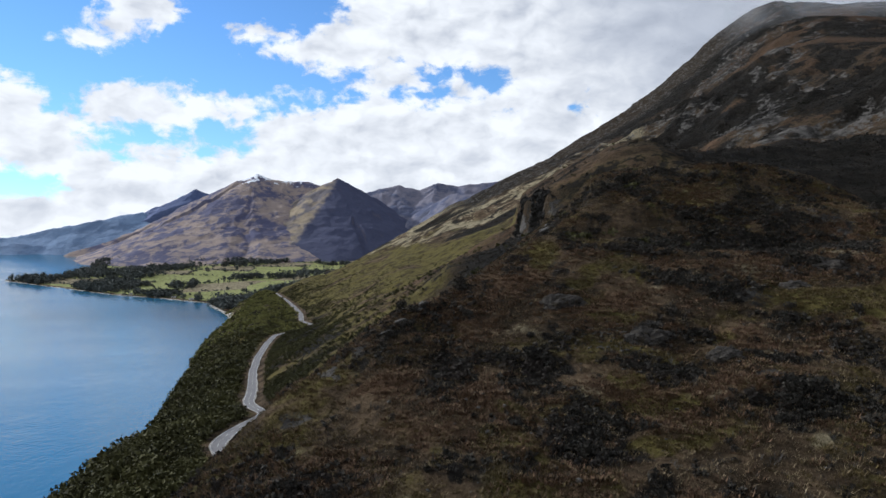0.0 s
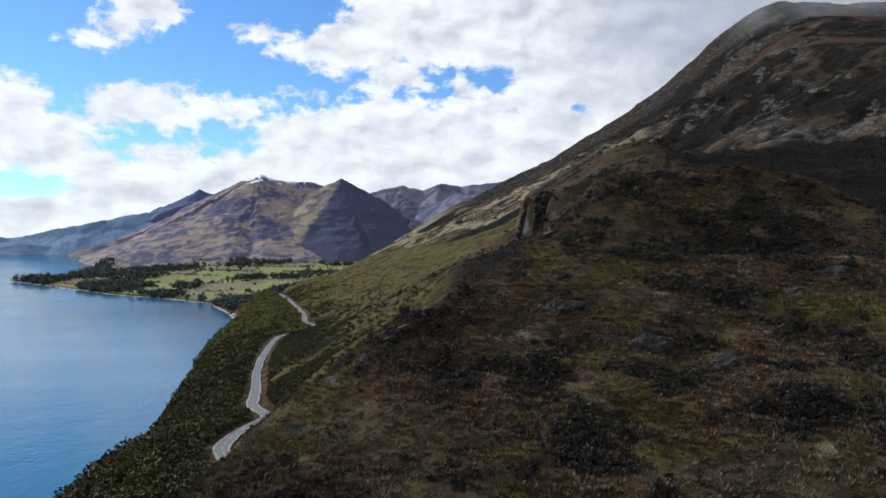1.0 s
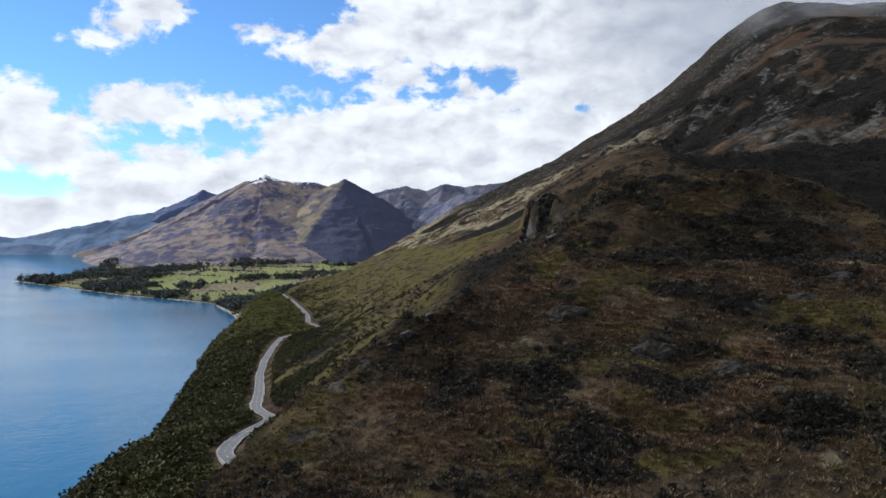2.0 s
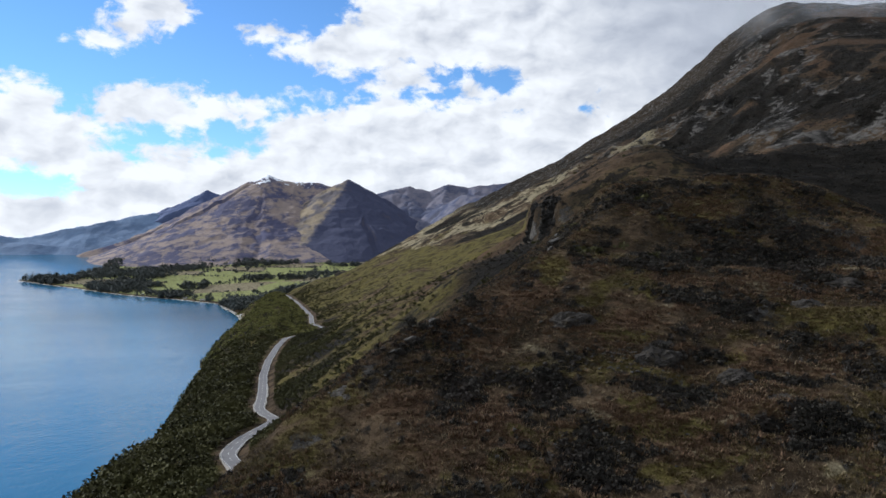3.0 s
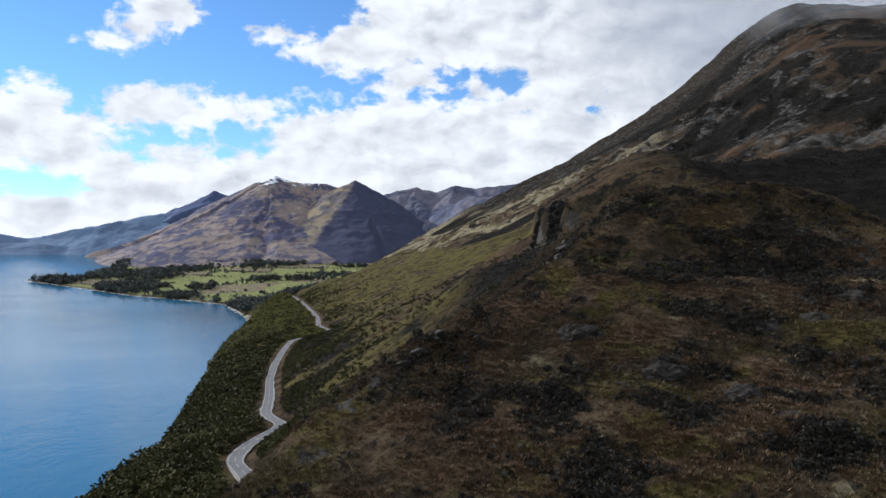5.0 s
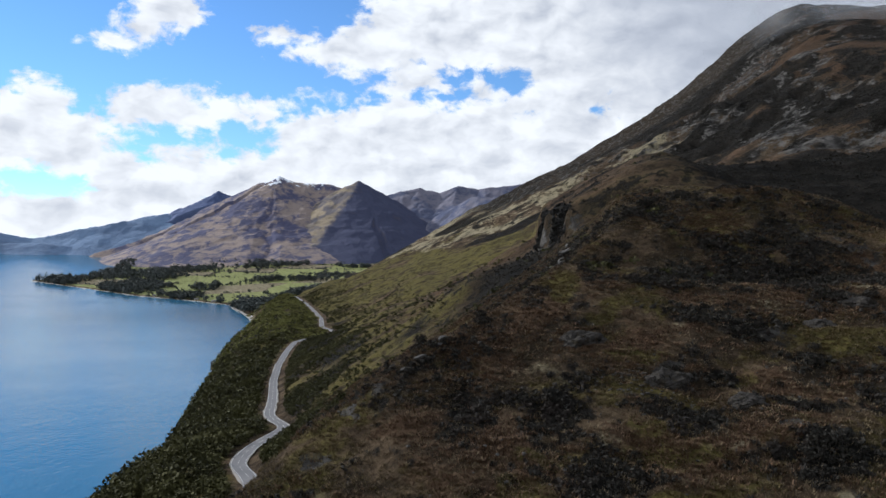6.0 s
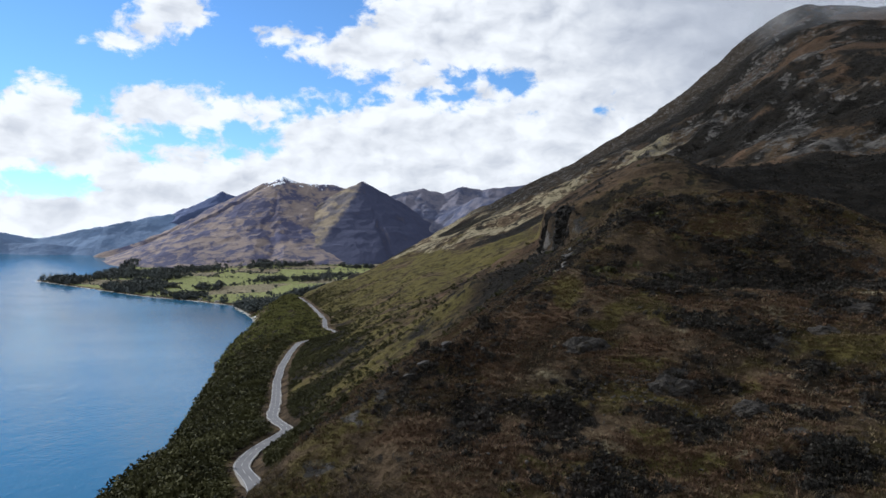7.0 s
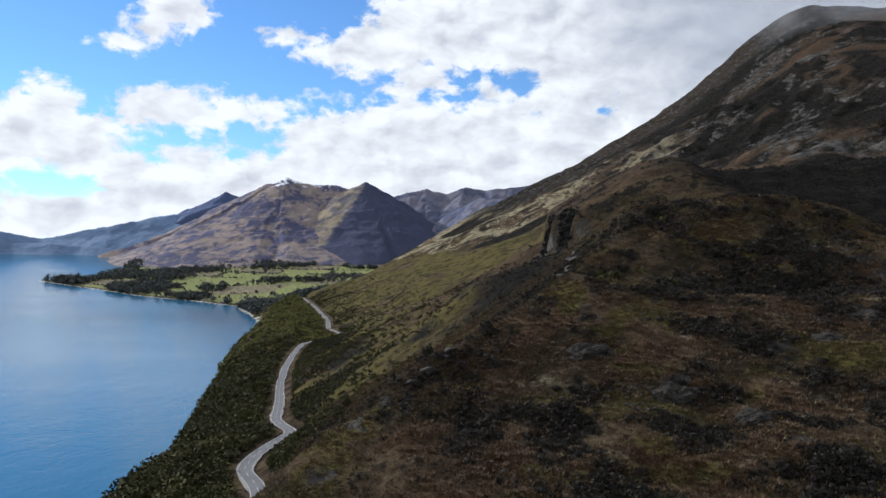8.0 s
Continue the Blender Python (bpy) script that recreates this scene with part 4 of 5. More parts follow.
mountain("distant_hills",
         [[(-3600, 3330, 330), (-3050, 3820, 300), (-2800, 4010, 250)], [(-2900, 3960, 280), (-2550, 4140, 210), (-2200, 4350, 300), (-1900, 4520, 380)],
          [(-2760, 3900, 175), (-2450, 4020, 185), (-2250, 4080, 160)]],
         0.5, (-3800, -1700, 3100, 4650), (170, 120), HAZE_BLUE_HILLS, "low haze-blue hills across the far end of the lake", 14, 120, 390)


# ---- plants ----
RNG = np.random.default_rng(7)


def tuft_shape(blades, radius, height, width, lean=0.6, seed=0):
    """A tuft of single-triangle blades leaning outwards; unit metres."""
    r = np.random.default_rng(seed)
    a = r.uniform(0, 2 * np.pi, blades)
    d = radius * np.sqrt(r.uniform(0, 1, blades))
    base = np.stack([d * np.cos(a), d * np.sin(a), np.full(blades, -0.05)], -1)
    turn = a + r.normal(0, 0.9, blades)
    h = height * r.uniform(0.45, 1.1, blades)
    out = lean * h * r.uniform(0.3, 1.4, blades)
    tip = base + np.stack([out * np.cos(turn), out * np.sin(turn), h], -1)
    side = np.stack([-np.sin(turn), np.cos(turn), np.zeros(blades)], -1) * (width * r.uniform(0.5, 1.2, blades))[:, None]
    return np.stack([base - side, base + side, tip], 1).reshape(-1, 3)


def clump_shape(leaves, radius, height, leaf, lumps=5, seed=0, low=0.05):
    """A bush: leaf triangles on the skin of several lumps, open between them."""
    r = np.random.default_rng(seed)
    centre = np.stack([r.uniform(-0.55, 0.55, lumps) * radius, r.uniform(-0.55, 0.55, lumps) * radius, r.uniform(0.3, 0.68, lumps) * height], -1)
    size = r.uniform(0.38, 0.62, lumps) * radius
    k = r.integers(0, lumps, leaves)
    d = r.normal(0, 1, (leaves, 3))
    d /= np.linalg.norm(d, axis=1)[:, None]
    p = centre[k] + d * size[k, None] * r.uniform(0.75, 1.1, leaves)[:, None] * (1, 1, 0.85 * height / radius * 0.6 + 0.3)
    p[:, 2] = np.clip(p[:, 2], low * height, None)
    u = r.normal(0, 1, (leaves, 3))
    u /= np.linalg.norm(u, axis=1)[:, None]
    v = np.cross(u, d + r.normal(0, 0.55, (leaves, 3)))
    v /= np.linalg.norm(v, axis=1)[:, None]
    s = leaf * r.uniform(0.6, 1.4, leaves)[:, None]
    return np.stack([p - u * s - v * s * 0.6, p + u * s - v * s * 0.6, p + v * s], 1).reshape(-1, 3)


def twig_shape(stems, height, thick, seed=0):
    """Bare stems with side twigs, each a thin triangle pair."""
    r = np.random.default_rng(seed)
    tris = []

    def stick(p, q, w):
        side = np.cross(q - p, r.normal(0, 1, 3))
        side = side / (np.linalg.norm(side) + 1e-9) * w
        other = np.cross(q - p, side)
        other = other / (np.linalg.norm(other) + 1e-9) * w
        tris.extend([p - side, p + side, q, p - other, p + other, q])

    for _ in range(stems):
        a, l = r.uniform(0, 2 * np.pi), r.uniform(0.2, 0.7)
        p = np.array([r.normal(0, 0.08), r.normal(0, 0.08), -0.05])
        q = p + height * r.uniform(0.6, 1.1) * np.array([l * np.cos(a), l * np.sin(a), 0.9])
        stick(p, q, thick)
        for _ in range(4):
            f = r.uniform(0.35, 0.95)
            s = p + (q - p) * f
            stick(s, s + height * r.uniform(0.15, 0.35) * (r.normal(0, 0.6, 3) + (0, 0, 0.45)), thick * 0.6)
    return np.array(tris)


def conifer_shape(height, radius, leaves, seed=0):
    r = np.random.default_rng(seed)
    f = r.uniform(0.10, 1.0, leaves) ** 0.9
    a = r.uniform(0, 2 * np.pi, leaves)
    rad = radius * (1.05 - f) ** 0.75 * r.uniform(0.45, 1.1, leaves)
    p = np.stack([rad * np.cos(a), rad * np.sin(a), f * height], -1)
    s = radius * 0.42 * r.uniform(0.6, 1.3, leaves)[:, None]
    out = np.stack([np.cos(a), np.sin(a), np.full(leaves, -0.35)], -1)
    side = np.stack([-np.sin(a), np.cos(a), r.normal(0, 0.3, leaves)], -1)
    return np.stack([p - side * s * 0.7, p + side * s * 0.7, p + out * s * 1.2 + (0, 0, 0.1)], 1).reshape(-1, 3)


def scatter(name, shapes, x, y, size, mat, label, category, sink=0.0, tall=1.0):
    """Many plants in one object."""
    z = ground_height(x, y) - sink
    pick = RNG.integers(0, len(shapes), len(x))
    turn = RNG.uniform(0, 2 * np.pi, len(x))
    chunks = []
    for i, shape in enumerate(shapes):
        m = pick == i
        if not m.any():
            continue
        c, s = np.cos(turn[m])[:, None], np.sin(turn[m])[:, None]
        px = (shape[None, :, 0] * c - shape[None, :, 1] * s) * size[m, None] + x[m, None]
        py = (shape[None, :, 0] * s + shape[None, :, 1] * c) * size[m, None] + y[m, None]
        pz = shape[None, :, 2] * size[m, None] * tall + z[m, None]
        chunks.append(np.stack([px, py, pz], -1).reshape(-1, 3))
    verts = np.concatenate(chunks)
    ob = mesh_object(name, verts, np.arange(len(verts)).reshape(-1, 3), mat)
    return tagged(ob, label, category, kind="stuff")


def candidates(count, x0, x1, y0, y1, ahead_only=True):
    """Even random places in a box, denser towards the viewer's side, within the valley ahead."""
    y = y0 + (y1 - y0) * RNG.uniform(0, 1, count) ** 1.25
    x = RNG.uniform(x0, x1, count)
    keep = np.abs(x + 0.02 * y) < 0.67 * y + 6 if ahead_only else np.ones(count, bool)
    return x[keep], y[keep]


def chosen(x, y, chance):
    m = RNG.uniform(0, 1, len(x)) < chance
    return x[m], y[m]


def covers(x, y):
    a, b = cover(x, y, ground_height(x, y))
    return a[:, 0], a[:, 1], a[:, 2], b[:, 0], b[:, 1], b[:, 2]


def build_near_growth():
    x, y = candidates(170000, -52, 165, 66, 330)
    br, gr, da, ro, fi, pa = covers(x, y)
    free = 1 - 0.85 * np.clip(ro, 0, 1)
    bx, by = chosen(x, y, 0.95 * br * free * (1 - 0.6 * da))
    shapes = [tuft_shape(15, 0.55, 0.5, 0.09, 0.9, s) for s in range(6)]
    scatter("bracken", shapes, bx, by, RNG.uniform(0.6, 1.35, len(bx)), BRACKEN, "tangled rust-brown dead bracken fronds", "bracken")
    gx, gy = chosen(x, y, 1.25 * gr * free * (1 - 0.6 * da))
    shapes = [tuft_shape(13, 0.5, 0.36, 0.075, 0.8, 20 + s) for s in range(5)]
    scatter("olive_grass", shapes, gx, gy, RNG.uniform(0.6, 1.3, len(gx)), OLIVE, "olive green rough grass tufts", "grass")
    sx, sy = chosen(x, y, 0.40 * free * (1 - 0.5 * da))
    shapes = [tuft_shape(9, 0.42, 0.5, 0.055, 1.1, 40 + s) for s in range(5)]
    scatter("straw_tussock", shapes, sx, sy, RNG.uniform(0.7, 1.4, len(sx)), STRAW, "pale straw-coloured tussock grass", "grass")
    # low scrub: dense on the near spur, thinner behind
    x, y = candidates(78000, -50, 165, 66, 240)
    x2, y2 = candidates(10000, -20, 300, 190, 560)
    x, y = np.concatenate([x, x2]), np.concatenate([y, y2])
    br, gr, da, ro, fi, pa = covers(x, y)
    dx, dy = chosen(x, y, 0.68 * np.clip(da - 0.22, 0, 1))
    shapes = [clump_shape(22, 0.5, 0.65, 0.17, 4, 60 + s) for s in range(9)]
    scatter("low_scrub", shapes, dx, dy, RNG.uniform(0.45, 1.35, len(dx)) * (1 + dy / 900), SCRUB, "dense dark low scrub", "scrub")
    # wiry heath between the scrub, with bleached stems
    hx, hy = chosen(x, y, 0.55 * np.clip(da - 0.05, 0, 1) * (y < 230))
    shapes = [tuft_shape(10, 0.4, 0.75, 0.035, 0.5, 70 + s) for s in range(6)]
    scatter("wiry_heath", shapes, hx, hy, RNG.uniform(0.6, 1.4, len(hx)), HEATH, "wiry grey-brown heath stems among the scrub", "heath")


def build_slope_growth():
    # bush between road and lake
    y = 150 + 1450 * RNG.uniform(0, 1, 12500) ** 1.5
    rx, rz = road_at(y)
    sx = np.interp(y, TABLE_Y, TABLE_SHORE)
    q = RNG.uniform(0.015, 1, len(y))
    x = sx + (rx - 7.5 - sx) * q
    x = np.concatenate([x, RNG.uniform(-545, -380, 1300)])
    y = np.concatenate([y, RNG.uniform(1480, 1850, 1300)])
    m = (inland(x, y) > 2) & (x < road_at(y)[0] - 6)
    x, y = x[m], y[m]
    shapes = [clump_shape(84, 1.0, 1.15, 0.14, 8, 80 + s) for s in range(8)]
    size = np.clip(RNG.lognormal(0.85, 0.36, len(x)), 1.0, 4.8)
    loose = [clump_shape(34, 1.0, 1.15, 0.21, 7, 90 + s) for s in range(8)]
    # the part of the bush that gets the painted sunlit colour
    sunlit_part = (y > 560) & (RNG.uniform(0, 1, len(y)) < 0.75 * step(y + 160 * fbm(x, y, 90, 3, 143), 620, 900))
    for band, kinds in (((y < 420) & ~sunlit_part, shapes), ((y >= 420) & ~sunlit_part, loose)):
        scatter("lakeside_bush", kinds, x[band], y[band], size[band], BUSH, "thick olive-green native bush down to the lake", "bush", 0.2)
    scatter("light_green_shrubs", loose, x[sunlit_part], y[sunlit_part], size[sunlit_part], SUNLIT_BUSH, "shrubs on the nose of the shore, painted a sunlit yellow-green", "bush", 0.2)
    # bush above the road and in the gullies
    y = 165 + 1275 * RNG.uniform(0, 1, 13000) ** 1.5
    rx, rz = road_at(y)
    x = rx + 8.0 + RNG.exponential(1, len(y)) * (18 + 16 * step(y, 250, 500))
    m = RNG.uniform(0, 1, len(x)) < np.clip(0.62 + 0.9 * fbm(x, y, 40, 3, 140), 0, 1)
    x, y = x[m], y[m]
    scatter("roadside_scrub", loose, x, y, RNG.uniform(0.8, 2.1, len(x)), BUSH, "dark scrub on the bank above the road", "scrub", 0.15)
    # thicker scrub on the inner bank of the bend, over which the road cannot be seen
    y = RNG.uniform(738, 862, 260)
    x = road_at(y)[0] + RNG.uniform(7, 17, len(y))
    scatter("bend_scrub", shapes, x, y, RNG.uniform(2.0, 3.4, len(x)), BUSH, "tall dark scrub on the inner bank of the bend", "scrub", 0.3)
    # scattered shrubs on the grass slopes
    x, y = candidates(21000, -330, 420, 330, 1600)
    rx, rz = road_at(y)
    br, gr, da, ro, fi, pa = covers(x, y)
    chance = np.where(x - rx > 20, np.clip(0.04 + (0.22 + 0.4 * step(y, 500, 800)) * np.clip(da - 0.2, 0, 1) + 0.25 * (fbm(x, y, 60, 3, 141) > 0.35) * step(y, 420, 600) + 0.3 * pa * (fbm(x, y, 45, 3, 142) > -0.1), 0, 1), 0)
    x, y = chosen(x, y, chance)
    small = [clump_shape(30, 1.0, 1.0, 0.27, 4, 100 + s) for s in range(6)]
    scatter("slope_shrubs", small, x, y, RNG.uniform(0.3, 0.85, len(x)) * (1 + y / 1500), SCRUB, "small dark shrubs dotted over the grass slope", "shrub", 0.1)
    # scrub bands high on the mountain
    x, y = candidates(70000, 120, 1900, 450, 2500)
    rx, rz = road_at(y)
    br, gr, da, ro, fi, pa = covers(x, y)
    x, y = chosen(x, y, np.where(x - rx > 250, 0.6 * step(da, 0.55, 1.0) + 0.01, 0))
    tiny = [clump_shape(16, 1.0, 0.9, 0.42, 3, 120 + s) for s in range(5)]
    scatter("mountain_scrub", tiny, x, y, RNG.uniform(0.45, 1.3, len(x)) * (1 + y / 2500), SCRUB, "patchy dark scrub on the mountain face", "scrub", 0.2)


def build_woods():
    shapes = [conifer_shape(1.0, 0.27, 30, 200 + s) for s in range(3)] + [clump_shape(40, 0.46, 0.85, 0.13, 6, 220 + s) for s in range(7)]
    x = RNG.uniform(-1720, -330, 26000)
    y = 1700 + 2200 * RNG.uniform(0, 1, 26000) ** 1.3
    sd = inland(x, y)
    z = ground_height(x, y) - lift(x, y)
    wood = fbm(x, y * 1.3, 230, 3, 150)
    shore = step(sd, 140, 55) * step(x, -560, -760)
    tip = step(x, -1050, -1250)
    grove = bump(x, y, -560, 1960, 130, 120) * 1.1 + bump(x, y, -520, 2900, 70, 45) * 1.4 + bump(x, y, -1760, 3620, 150, 200)
    chance = np.clip(1.0 * shore * step(wood, -0.30, 0.10) + 0.9 * tip * step(wood, -0.28, 0.05) + grove + 0.9 * step(wood, 0.42, 0.52), 0, 1)
    chance = np.where((sd > 6) & (z < 60), chance, 0)
    x, y = chosen(x, y, 0.75 * chance)
    scatter("far_woods", shapes, x, y, RNG.uniform(15, 31, len(x)), CONIFER, "dark conifers and mixed trees along the far shore", "woodland", 0.3)
    # hedgerows between the fields
    x = RNG.uniform(-1500, -100, 30000)
    y = RNG.uniform(2050, 4150, 30000)
    u, v = x + 60 * fbm(x, y, 400, 2, 113), y + 90 * fbm(x, y, 500, 2, 114) + 0.35 * x
    near_edge = np.minimum(np.abs((v / 230 + 0.5) % 1 - 0.5) * 230, np.abs((u / 210 + 0.5) % 1 - 0.5) * 420)
    z = ground_height(x, y) - lift(x, y)
    m = (near_edge < 11) & (inland(x, y) > 25) & (z < 45) & (RNG.uniform(0, 1, len(x)) < 0.75 * step(fbm(x, y, 160, 2, 152), -0.4, 0.0))
    x, y = x[m], y[m]
    scatter("hedgerows", shapes, x, y, RNG.uniform(5, 12, len(x)), CONIFER, "dark hedgerows and shelter belts between pastures", "hedge", 0.3)


build_near_growth()
build_slope_growth()
build_woods()


# ---- single shrubs, dead shrubs, boulders, crag ----
def tri_object(name, verts, mat, parent=None, label=""):
    return mesh_object(name, verts, np.arange(len(verts)).reshape(-1, 3), mat, False, parent, label)


def build_shrubs():
    kinds = []
    for i in range(4):
        ob = thing("shrub", 0, 0, 0, "dark twiggy evergreen shrub among bracken", "shrub", "shrubs on the near slope")
        tri_object("foliage", clump_shape(300, 1.0, 1.35, 0.12, 9, 300 + i), SCRUB, ob)
        tri_object("stem", twig_shape(9, 1.25, 0.022, 320 + i), BARK, ob, "thin dark stems")
        kinds.append(ob)
    x, y = candidates(2600, -22, 120, 80, 215)
    br, gr, da, ro, fi, pa = covers(x, y)
    x, y = chosen(x, y, 0.30 * np.clip(da - 0.15, 0, 1))
    x, y = x[:130], y[:130]
    z = ground_height(x, y)
    for i in range(len(x)):
        ob, s = kinds[i % 4], float(RNG.uniform(0.6, 1.8))
        m = pose(x[i], y[i], z[i] - 0.06, 0, 0, RNG.uniform(0, 360))
        if i < 4:
            ob.matrix_world, ob.scale = m, (s, s, s)
        else:
            made = copy_thing(ob, m)
            made.scale = (s, s, s * float(RNG.uniform(0.8, 1.15)))
    dead = []
    for i in range(3):
        ob = mesh_object("dead_shrub", twig_shape(16, 1.3, 0.026, 340 + i), np.arange(16 * 5 * 6).reshape(-1, 3), TWIG)
        tagged(ob, "bleached leafless shrub with bare grey twigs", "dead shrub", "dead shrubs on the near slope")
        dead.append(ob)
    x, y = candidates(700, -10, 115, 80, 205)
    br, gr, da, ro, fi, pa = covers(x, y)
    x, y = chosen(x, y, 0.5 * np.clip(da, 0.1, 1))
    x, y = x[:75], y[:75]
    z = ground_height(x, y)
    for i in range(len(x)):
        s = float(RNG.uniform(0.5, 1.1))
        m = pose(x[i], y[i], z[i] - 0.05, 0, 0, RNG.uniform(0, 360))
        if i < 3:
            dead[i].matrix_world, dead[i].scale = m, (s, s, s)
        else:
            copy_thing(dead[i % 3], m).scale = (s, s, s)


def boulder_mesh(seed, size, squash, cuts=7, rough=0.09):
    """A block of schist: an icosphere cut by planes and roughened."""
    r = random.Random(seed)
    bm = bmesh.new()
    bmesh.ops.create_icosphere(bm, subdivisions=3, radius=1.0)
    planes = [(Vector((r.gauss(0, 1), r.gauss(0, 1), r.gauss(0, 0.8))).normalized(), r.uniform(0.45, 0.8)) for _ in range(cuts)]
    for v in bm.verts:
        for axis, limit in planes:
            over = v.co.dot(axis) - limit
            if over > 0:
                v.co -= axis * over * 0.93
        v.co *= 1 + rough * noise.fractal(v.co * 2.2 + Vector((seed, 0, 0)), 1.0, 2.0, 3)
    bmesh.ops.scale(bm, vec=(size, size * 0.8, size * squash), verts=bm.verts)
    return bm


def build_rocks():
    kinds = []
    for i in range(5):
        bm = boulder_mesh(i + 11, 0.6, 0.55)
        me = bpy.data.meshes.new("rock")
        bm.to_mesh(me)
        bm.free()
        me.materials.append(ROCK)
        kinds.append(me)
    x, y = candidates(900, -26, 120, 78, 215)
    br, gr, da, ro, fi, pa = covers(x, y)
    x, y = chosen(x, y, 0.06 + 0.6 * np.clip(ro, 0, 1))
    x, y = x[:90], y[:90]
    z = ground_height(x, y)
    for i in range(len(x)):
        s = float(RNG.uniform(0.35, 1.0)) * (1.6 if i % 9 == 0 else 1)
        ob = new("rock", kinds[i % 5])
        ob.matrix_world = pose(x[i], y[i], z[i] + 0.10 * s, RNG.uniform(-15, 15), RNG.uniform(-15, 15), RNG.uniform(0, 360))
        ob.scale = (s, s, s)
        tagged(ob, "weathered grey schist rock half sunk in the slope", "rock", "rocks on the near slope")
    small = []
    for i in range(4):
        bm = boulder_mesh(i + 90, 0.32, 0.5, 6)
        bmesh.ops.triangulate(bm, faces=bm.faces)
        bmesh.ops.dissolve_limit(bm, angle_limit=0.5, verts=bm.verts, edges=bm.edges)
        bmesh.ops.triangulate(bm, faces=bm.faces)
        small.append(np.array([v.co[:] for f in bm.faces for v in f.verts]))
        bm.free()
    x = np.concatenate([RNG.normal(30, 4.6, 110), RNG.uniform(-25, 120, 420), RNG.normal(92, 9, 160)])
    y = np.concatenate([RNG.normal(118, 3.4, 110), RNG.uniform(80, 230, 420), RNG.normal(152, 5, 160)])
    scatter("loose_stones", small, x, y, RNG.uniform(0.4, 1.3, len(x)), ROCK, "loose grey stones scattered through the bracken", "stones", -0.05)
    # the crag at the end of the spur, of many blocks
    crag = thing("crag", 46, 386, float(ground_height(np.array([46.0]), np.array([386.0]))[0]), "broken dark schist crag below the knoll", "cliff")
    blocks = []
    for i in range(6):
        bm = boulder_mesh(i + 40, 2.5, 1.7, 16, 0.16)
        me = bpy.data.meshes.new("block")
        bm.to_mesh(me)
        bm.free()
        me.materials.append(CRAG)
        blocks.append(me)
    cols, rows = 150, 60
    f, v = np.meshgrid(np.linspace(0, 1, cols), np.linspace(0, 1, rows), indexing="ij")
    f, v = f.ravel(), v.ravel()
    yy = 360 + 54 * f
    xx = crag_edge(yy)
    low, high = ground_height(xx - 9, yy - 4) - 3, ground_height(xx + 4, yy) + 0.3
    hgt = low + (high - low) * v
    along = 1.1 * (yy - 360)
    # columns, ledges and cracks
    out = 5.0 * (ridged(along, hgt * 0.3, 8, 4, 601, 0.6) - 0.5) + 2.6 * np.round(2 * fbm(along, hgt * 0.7, 6, 3, 602)) / 2
    out = out + 1.5 * fbm(along, hgt, 2.2, 3, 603) + 6.5 * (1 - v) ** 1.3 - 2.5 * v ** 4
    fade = step(f, 0, 0.12) * step(f, 1, 0.88)
    out = out * fade - 3.0 * (1 - fade)
    verts = np.stack([xx - 0.91 * out - crag.location.x, yy - 0.41 * out - crag.location.y, hgt - crag.location.z], -1)
    mesh_object("cliff_face", verts, grid_faces(cols, rows), CRAG, False, crag, "steep grey cracked rock face")
    for i in range(46):
        yy = 346 + 66 * i / 45 + random.uniform(-3, 3)
        xx = float(crag_edge(np.array([yy]))[0]) + random.uniform(-17, -7)
        ob = new("block", blocks[i % 6])
        s = random.uniform(0.25, 0.6)
        zz = float(ground_height(np.array([xx]), np.array([yy]))[0])
        ob.parent = crag
        ob.matrix_basis = pose(xx - crag.location.x, yy - crag.location.y, zz - 0.6 * s - crag.location.z,
                               random.uniform(-25, 25), random.uniform(-25, 25), random.uniform(0, 360)) @ Matrix.Scale(s, 4)


def build_crest_ledge():
    """A line of low outcrops where the near spur breaks off."""
    kinds = []
    for i in range(4):
        bm = boulder_mesh(i + 70, 1.5, 0.45, 8)
        me = bpy.data.meshes.new("outcrop")
        bm.to_mesh(me)
        bm.free()
        me.materials.append(ROCK)
        kinds.append(me)
    for i in range(46):
        f = i / 45
        yy = 128 + 130 * f + random.uniform(-2, 2)
        xx = float(np.interp(yy, [128, 154, 174, 190, 225, 260], [-9, 4, 11, 17, 31, 36])) + random.gauss(0, 1.0)
        s = random.uniform(0.4, 1.1) * (1 + 0.5 * f)
        zz = float(ground_height(np.array([xx]), np.array([yy]))[0])
        ob = new("outcrop", kinds[i % 4])
        ob.matrix_world = pose(xx, yy, zz - 0.1 * s, random.uniform(-10, 10), random.uniform(-20, 5), random.uniform(30, 75))
        ob.scale = (s * 1.5, s, s)
        tagged(ob, "low grey outcrop along the broken edge of the spur", "rock", "outcrops along the spur")


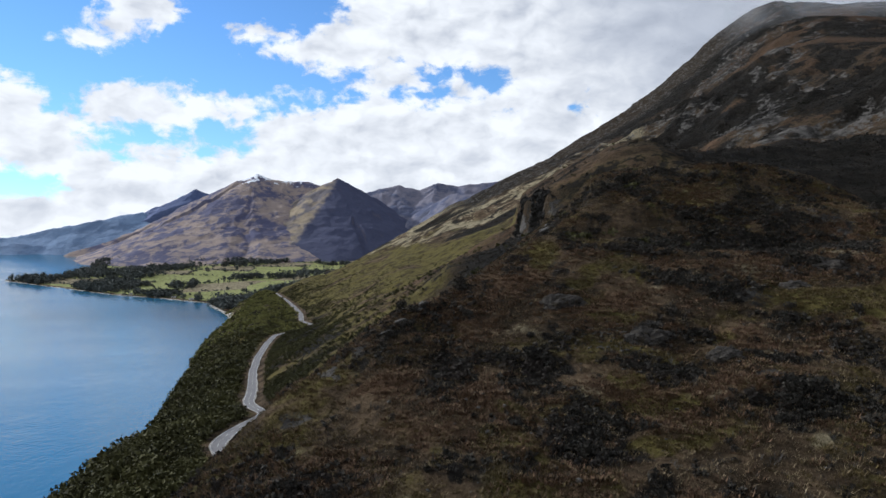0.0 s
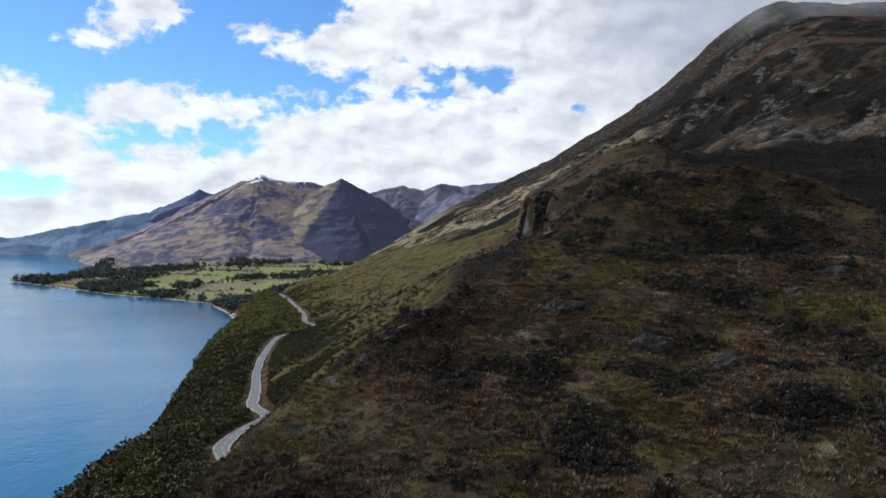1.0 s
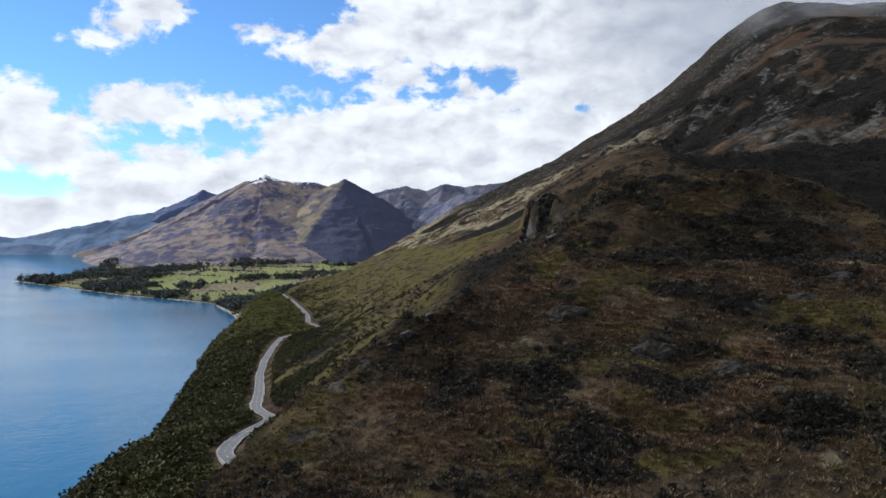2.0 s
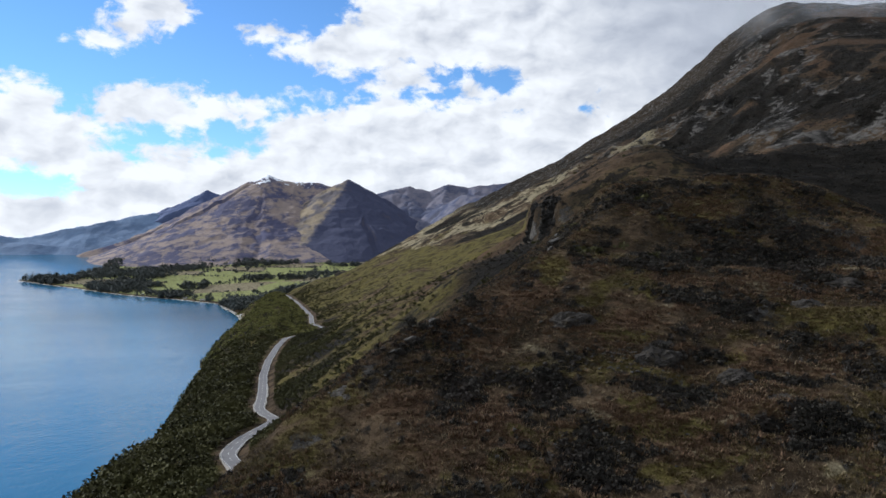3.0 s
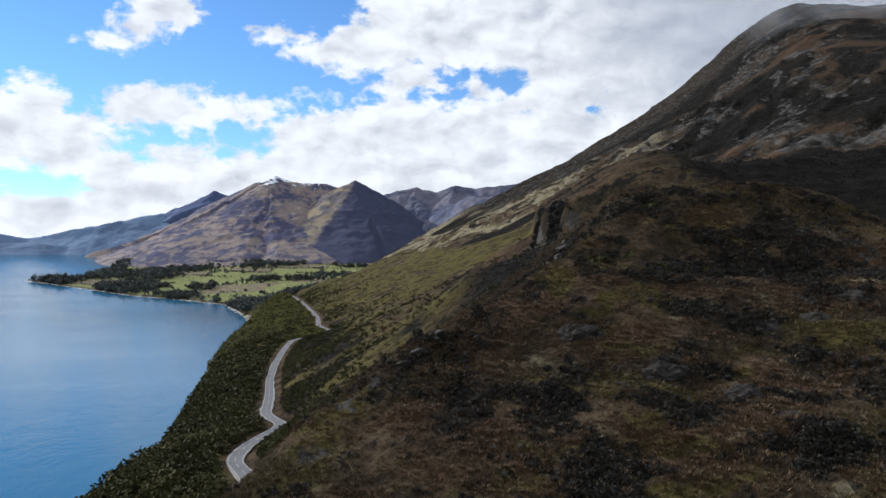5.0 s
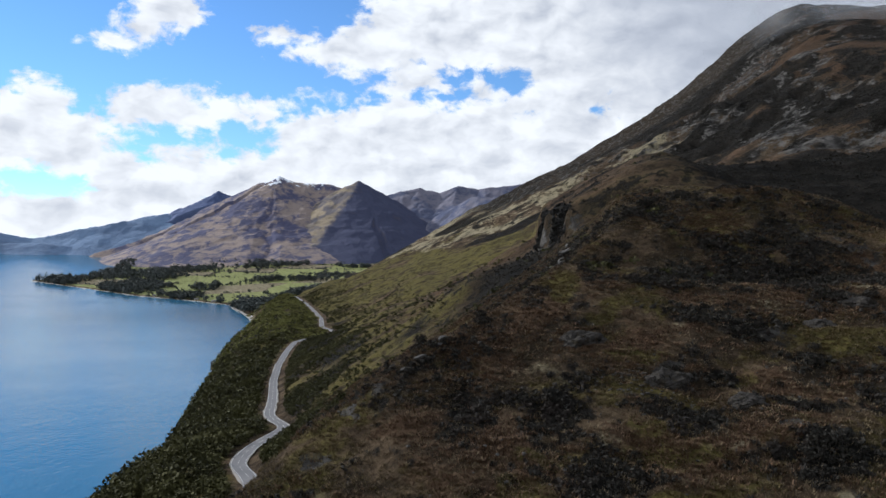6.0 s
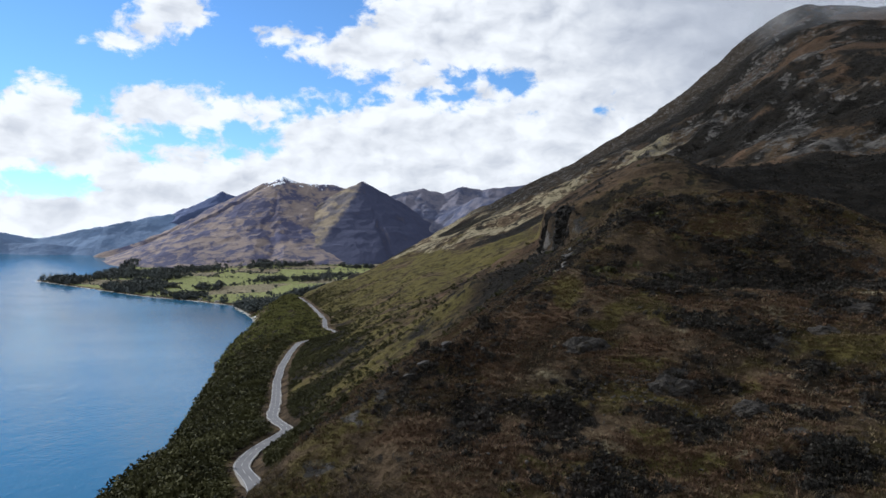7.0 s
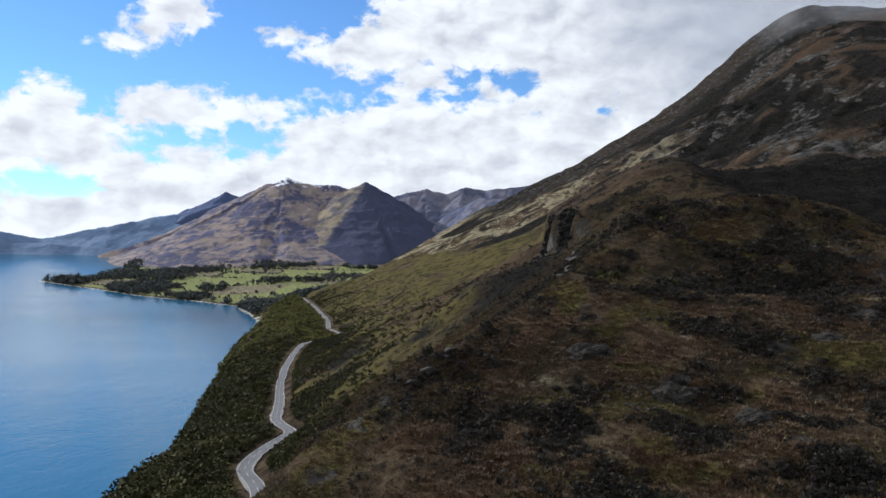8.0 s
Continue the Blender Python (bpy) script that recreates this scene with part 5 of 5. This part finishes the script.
def build_mounds():
    """Low whalebacks of bare rubble standing out of the bracken."""
    for i, (x, y, long, wide, high) in enumerate(((22, 132.6, 4.4, 3.0, 2.9), (34, 118.2, 4.2, 2.8, 2.8), (43.5, 110, 3.0, 2.2, 2.0), (66, 134.5, 3.2, 2.4, 1.5), (77, 142, 3.6, 2.4, 1.5))):
        bm = bmesh.new()
        bmesh.ops.create_icosphere(bm, subdivisions=5, radius=1.0)
        for v in bm.verts:
            v.co *= 1 + 0.26 * noise.fractal(v.co * 1.8 + Vector((5.0 * i, 1, 0)), 0.8, 2.1, 5)
            v.co = Vector((v.co.x * long, v.co.y * wide, v.co.z * high))
        me = bpy.data.meshes.new("rock_mound")
        bm.to_mesh(me)
        bm.free()
        me.materials.append(RUBBLE)
        ob = new("rock_mound", me)
        ob.matrix_world = pose(x, y, float(ground_height(np.array([x]), np.array([y]))[0]) - 0.35 * high, 8, -4, 10 - 9 * i)
        tagged(ob, "low grey mound of weathered schist rubble in bracken", "rock outcrop", "rock mounds on the near slope")


build_shrubs()
build_rocks()
build_crest_ledge()
build_mounds()


# ---- buildings and single trees on the far shore ----
def box_bm(x0, x1, y0, y1, z0, z1):
    bm = bmesh.new()
    v = [bm.verts.new(p) for p in ((x0, y0, z0), (x1, y0, z0), (x1, y1, z0), (x0, y1, z0), (x0, y0, z1), (x1, y0, z1), (x1, y1, z1), (x0, y1, z1))]
    for f in ((3, 2, 1, 0), (4, 5, 6, 7), (0, 1, 5, 4), (1, 2, 6, 5), (2, 3, 7, 6), (3, 0, 4, 7)):
        bm.faces.new([v[i] for i in f])
    return bm


def build_house(x, y, turn, length, label):
    z = float(ground_height(np.array([x]), np.array([y]))[0])
    house = thing("house", 0, 0, 0, label, "house", "houses on the far shore")
    w, h, top = 4.0, 3.0, 5.4
    part("wall", box_bm(-length / 2, length / 2, -w, w, -0.8, h), WALL_PAINT, house)
    bm = bmesh.new()
    e = 0.5
    a = [bm.verts.new(p) for p in ((-length / 2 - e, -w - e, h - 0.1), (length / 2 + e, -w - e, h - 0.1), (length / 2 + e, 0, top), (-length / 2 - e, 0, top),
                                   (-length / 2 - e, w + e, h - 0.1), (length / 2 + e, w + e, h - 0.1))]
    for f in ((0, 1, 2, 3), (3, 2, 5, 4), (0, 3, 4), (1, 5, 2), (0, 4, 5, 1)):
        bm.faces.new([a[i] for i in f])
    part("roof", bm, ROOF_IRON, house, "grey painted iron roof")
    for i in range(3):
        cx = -length / 2 + length * (i + 0.5) / 3
        part("window", box_bm(cx - 0.9, cx + 0.9, -w - 0.06, -w + 0.05, 1.0, 2.3), GLASS, house)
    house.matrix_world = pose(x, y, z, 0, 0, turn)


for hx, hy, turn, length in ((-905, 2235, 15, 14), (-835, 2195, 25, 12), (-1010, 2290, 20, 10), (-1210, 2420, 30, 11), (-760, 2140, 40, 13)):
    build_house(hx, hy, turn, length, "cream weatherboard lakeside house with a grey roof")


def build_trees():
    kinds = []
    for i in range(3):
        tree = thing("tree", 0, 0, 0, "dark round-crowned tree standing on lakeside pasture", "tree", "trees on the far shore")
        bm = bmesh.new()
        bmesh.ops.create_cone(bm, cap_ends=True, segments=7, radius1=0.45, radius2=0.15, depth=8, matrix=Matrix.Translation((0, 0, 4)))
        for k in range(5):
            m = Matrix.Translation((0, 0, 4.5 + 0.6 * k)) @ Matrix.Rotation(k * 2.4, 4, "Z") @ Matrix.Rotation(0.8, 4, "Y") @ Matrix.Translation((0, 0, 2))
            bmesh.ops.create_cone(bm, cap_ends=True, segments=5, radius1=0.2, radius2=0.06, depth=4, matrix=m)
        part("trunk", bm, BARK, tree)
        tri_object("crown", clump_shape(420, 5.5, 12.5, 0.75, 10, 400 + i, 0.22), CONIFER, tree)
        kinds.append(tree)
    x, y = RNG.uniform(-1250, -620, 400), RNG.uniform(2050, 2600, 400)
    m = (inland(x, y) > 25) & (inland(x, y) < 260)
    x, y = x[m][:36], y[m][:36]
    z = ground_height(x, y)
    for i in range(len(x)):
        s = float(RNG.uniform(0.7, 1.2))
        p = pose(x[i], y[i], z[i] - 0.2, 0, 0, RNG.uniform(0, 360))
        if i < 3:
            kinds[i].matrix_world, kinds[i].scale = p, (s, s, s)
        else:
            copy_thing(kinds[i % 3], p).scale = (s, s, s)


build_trees()


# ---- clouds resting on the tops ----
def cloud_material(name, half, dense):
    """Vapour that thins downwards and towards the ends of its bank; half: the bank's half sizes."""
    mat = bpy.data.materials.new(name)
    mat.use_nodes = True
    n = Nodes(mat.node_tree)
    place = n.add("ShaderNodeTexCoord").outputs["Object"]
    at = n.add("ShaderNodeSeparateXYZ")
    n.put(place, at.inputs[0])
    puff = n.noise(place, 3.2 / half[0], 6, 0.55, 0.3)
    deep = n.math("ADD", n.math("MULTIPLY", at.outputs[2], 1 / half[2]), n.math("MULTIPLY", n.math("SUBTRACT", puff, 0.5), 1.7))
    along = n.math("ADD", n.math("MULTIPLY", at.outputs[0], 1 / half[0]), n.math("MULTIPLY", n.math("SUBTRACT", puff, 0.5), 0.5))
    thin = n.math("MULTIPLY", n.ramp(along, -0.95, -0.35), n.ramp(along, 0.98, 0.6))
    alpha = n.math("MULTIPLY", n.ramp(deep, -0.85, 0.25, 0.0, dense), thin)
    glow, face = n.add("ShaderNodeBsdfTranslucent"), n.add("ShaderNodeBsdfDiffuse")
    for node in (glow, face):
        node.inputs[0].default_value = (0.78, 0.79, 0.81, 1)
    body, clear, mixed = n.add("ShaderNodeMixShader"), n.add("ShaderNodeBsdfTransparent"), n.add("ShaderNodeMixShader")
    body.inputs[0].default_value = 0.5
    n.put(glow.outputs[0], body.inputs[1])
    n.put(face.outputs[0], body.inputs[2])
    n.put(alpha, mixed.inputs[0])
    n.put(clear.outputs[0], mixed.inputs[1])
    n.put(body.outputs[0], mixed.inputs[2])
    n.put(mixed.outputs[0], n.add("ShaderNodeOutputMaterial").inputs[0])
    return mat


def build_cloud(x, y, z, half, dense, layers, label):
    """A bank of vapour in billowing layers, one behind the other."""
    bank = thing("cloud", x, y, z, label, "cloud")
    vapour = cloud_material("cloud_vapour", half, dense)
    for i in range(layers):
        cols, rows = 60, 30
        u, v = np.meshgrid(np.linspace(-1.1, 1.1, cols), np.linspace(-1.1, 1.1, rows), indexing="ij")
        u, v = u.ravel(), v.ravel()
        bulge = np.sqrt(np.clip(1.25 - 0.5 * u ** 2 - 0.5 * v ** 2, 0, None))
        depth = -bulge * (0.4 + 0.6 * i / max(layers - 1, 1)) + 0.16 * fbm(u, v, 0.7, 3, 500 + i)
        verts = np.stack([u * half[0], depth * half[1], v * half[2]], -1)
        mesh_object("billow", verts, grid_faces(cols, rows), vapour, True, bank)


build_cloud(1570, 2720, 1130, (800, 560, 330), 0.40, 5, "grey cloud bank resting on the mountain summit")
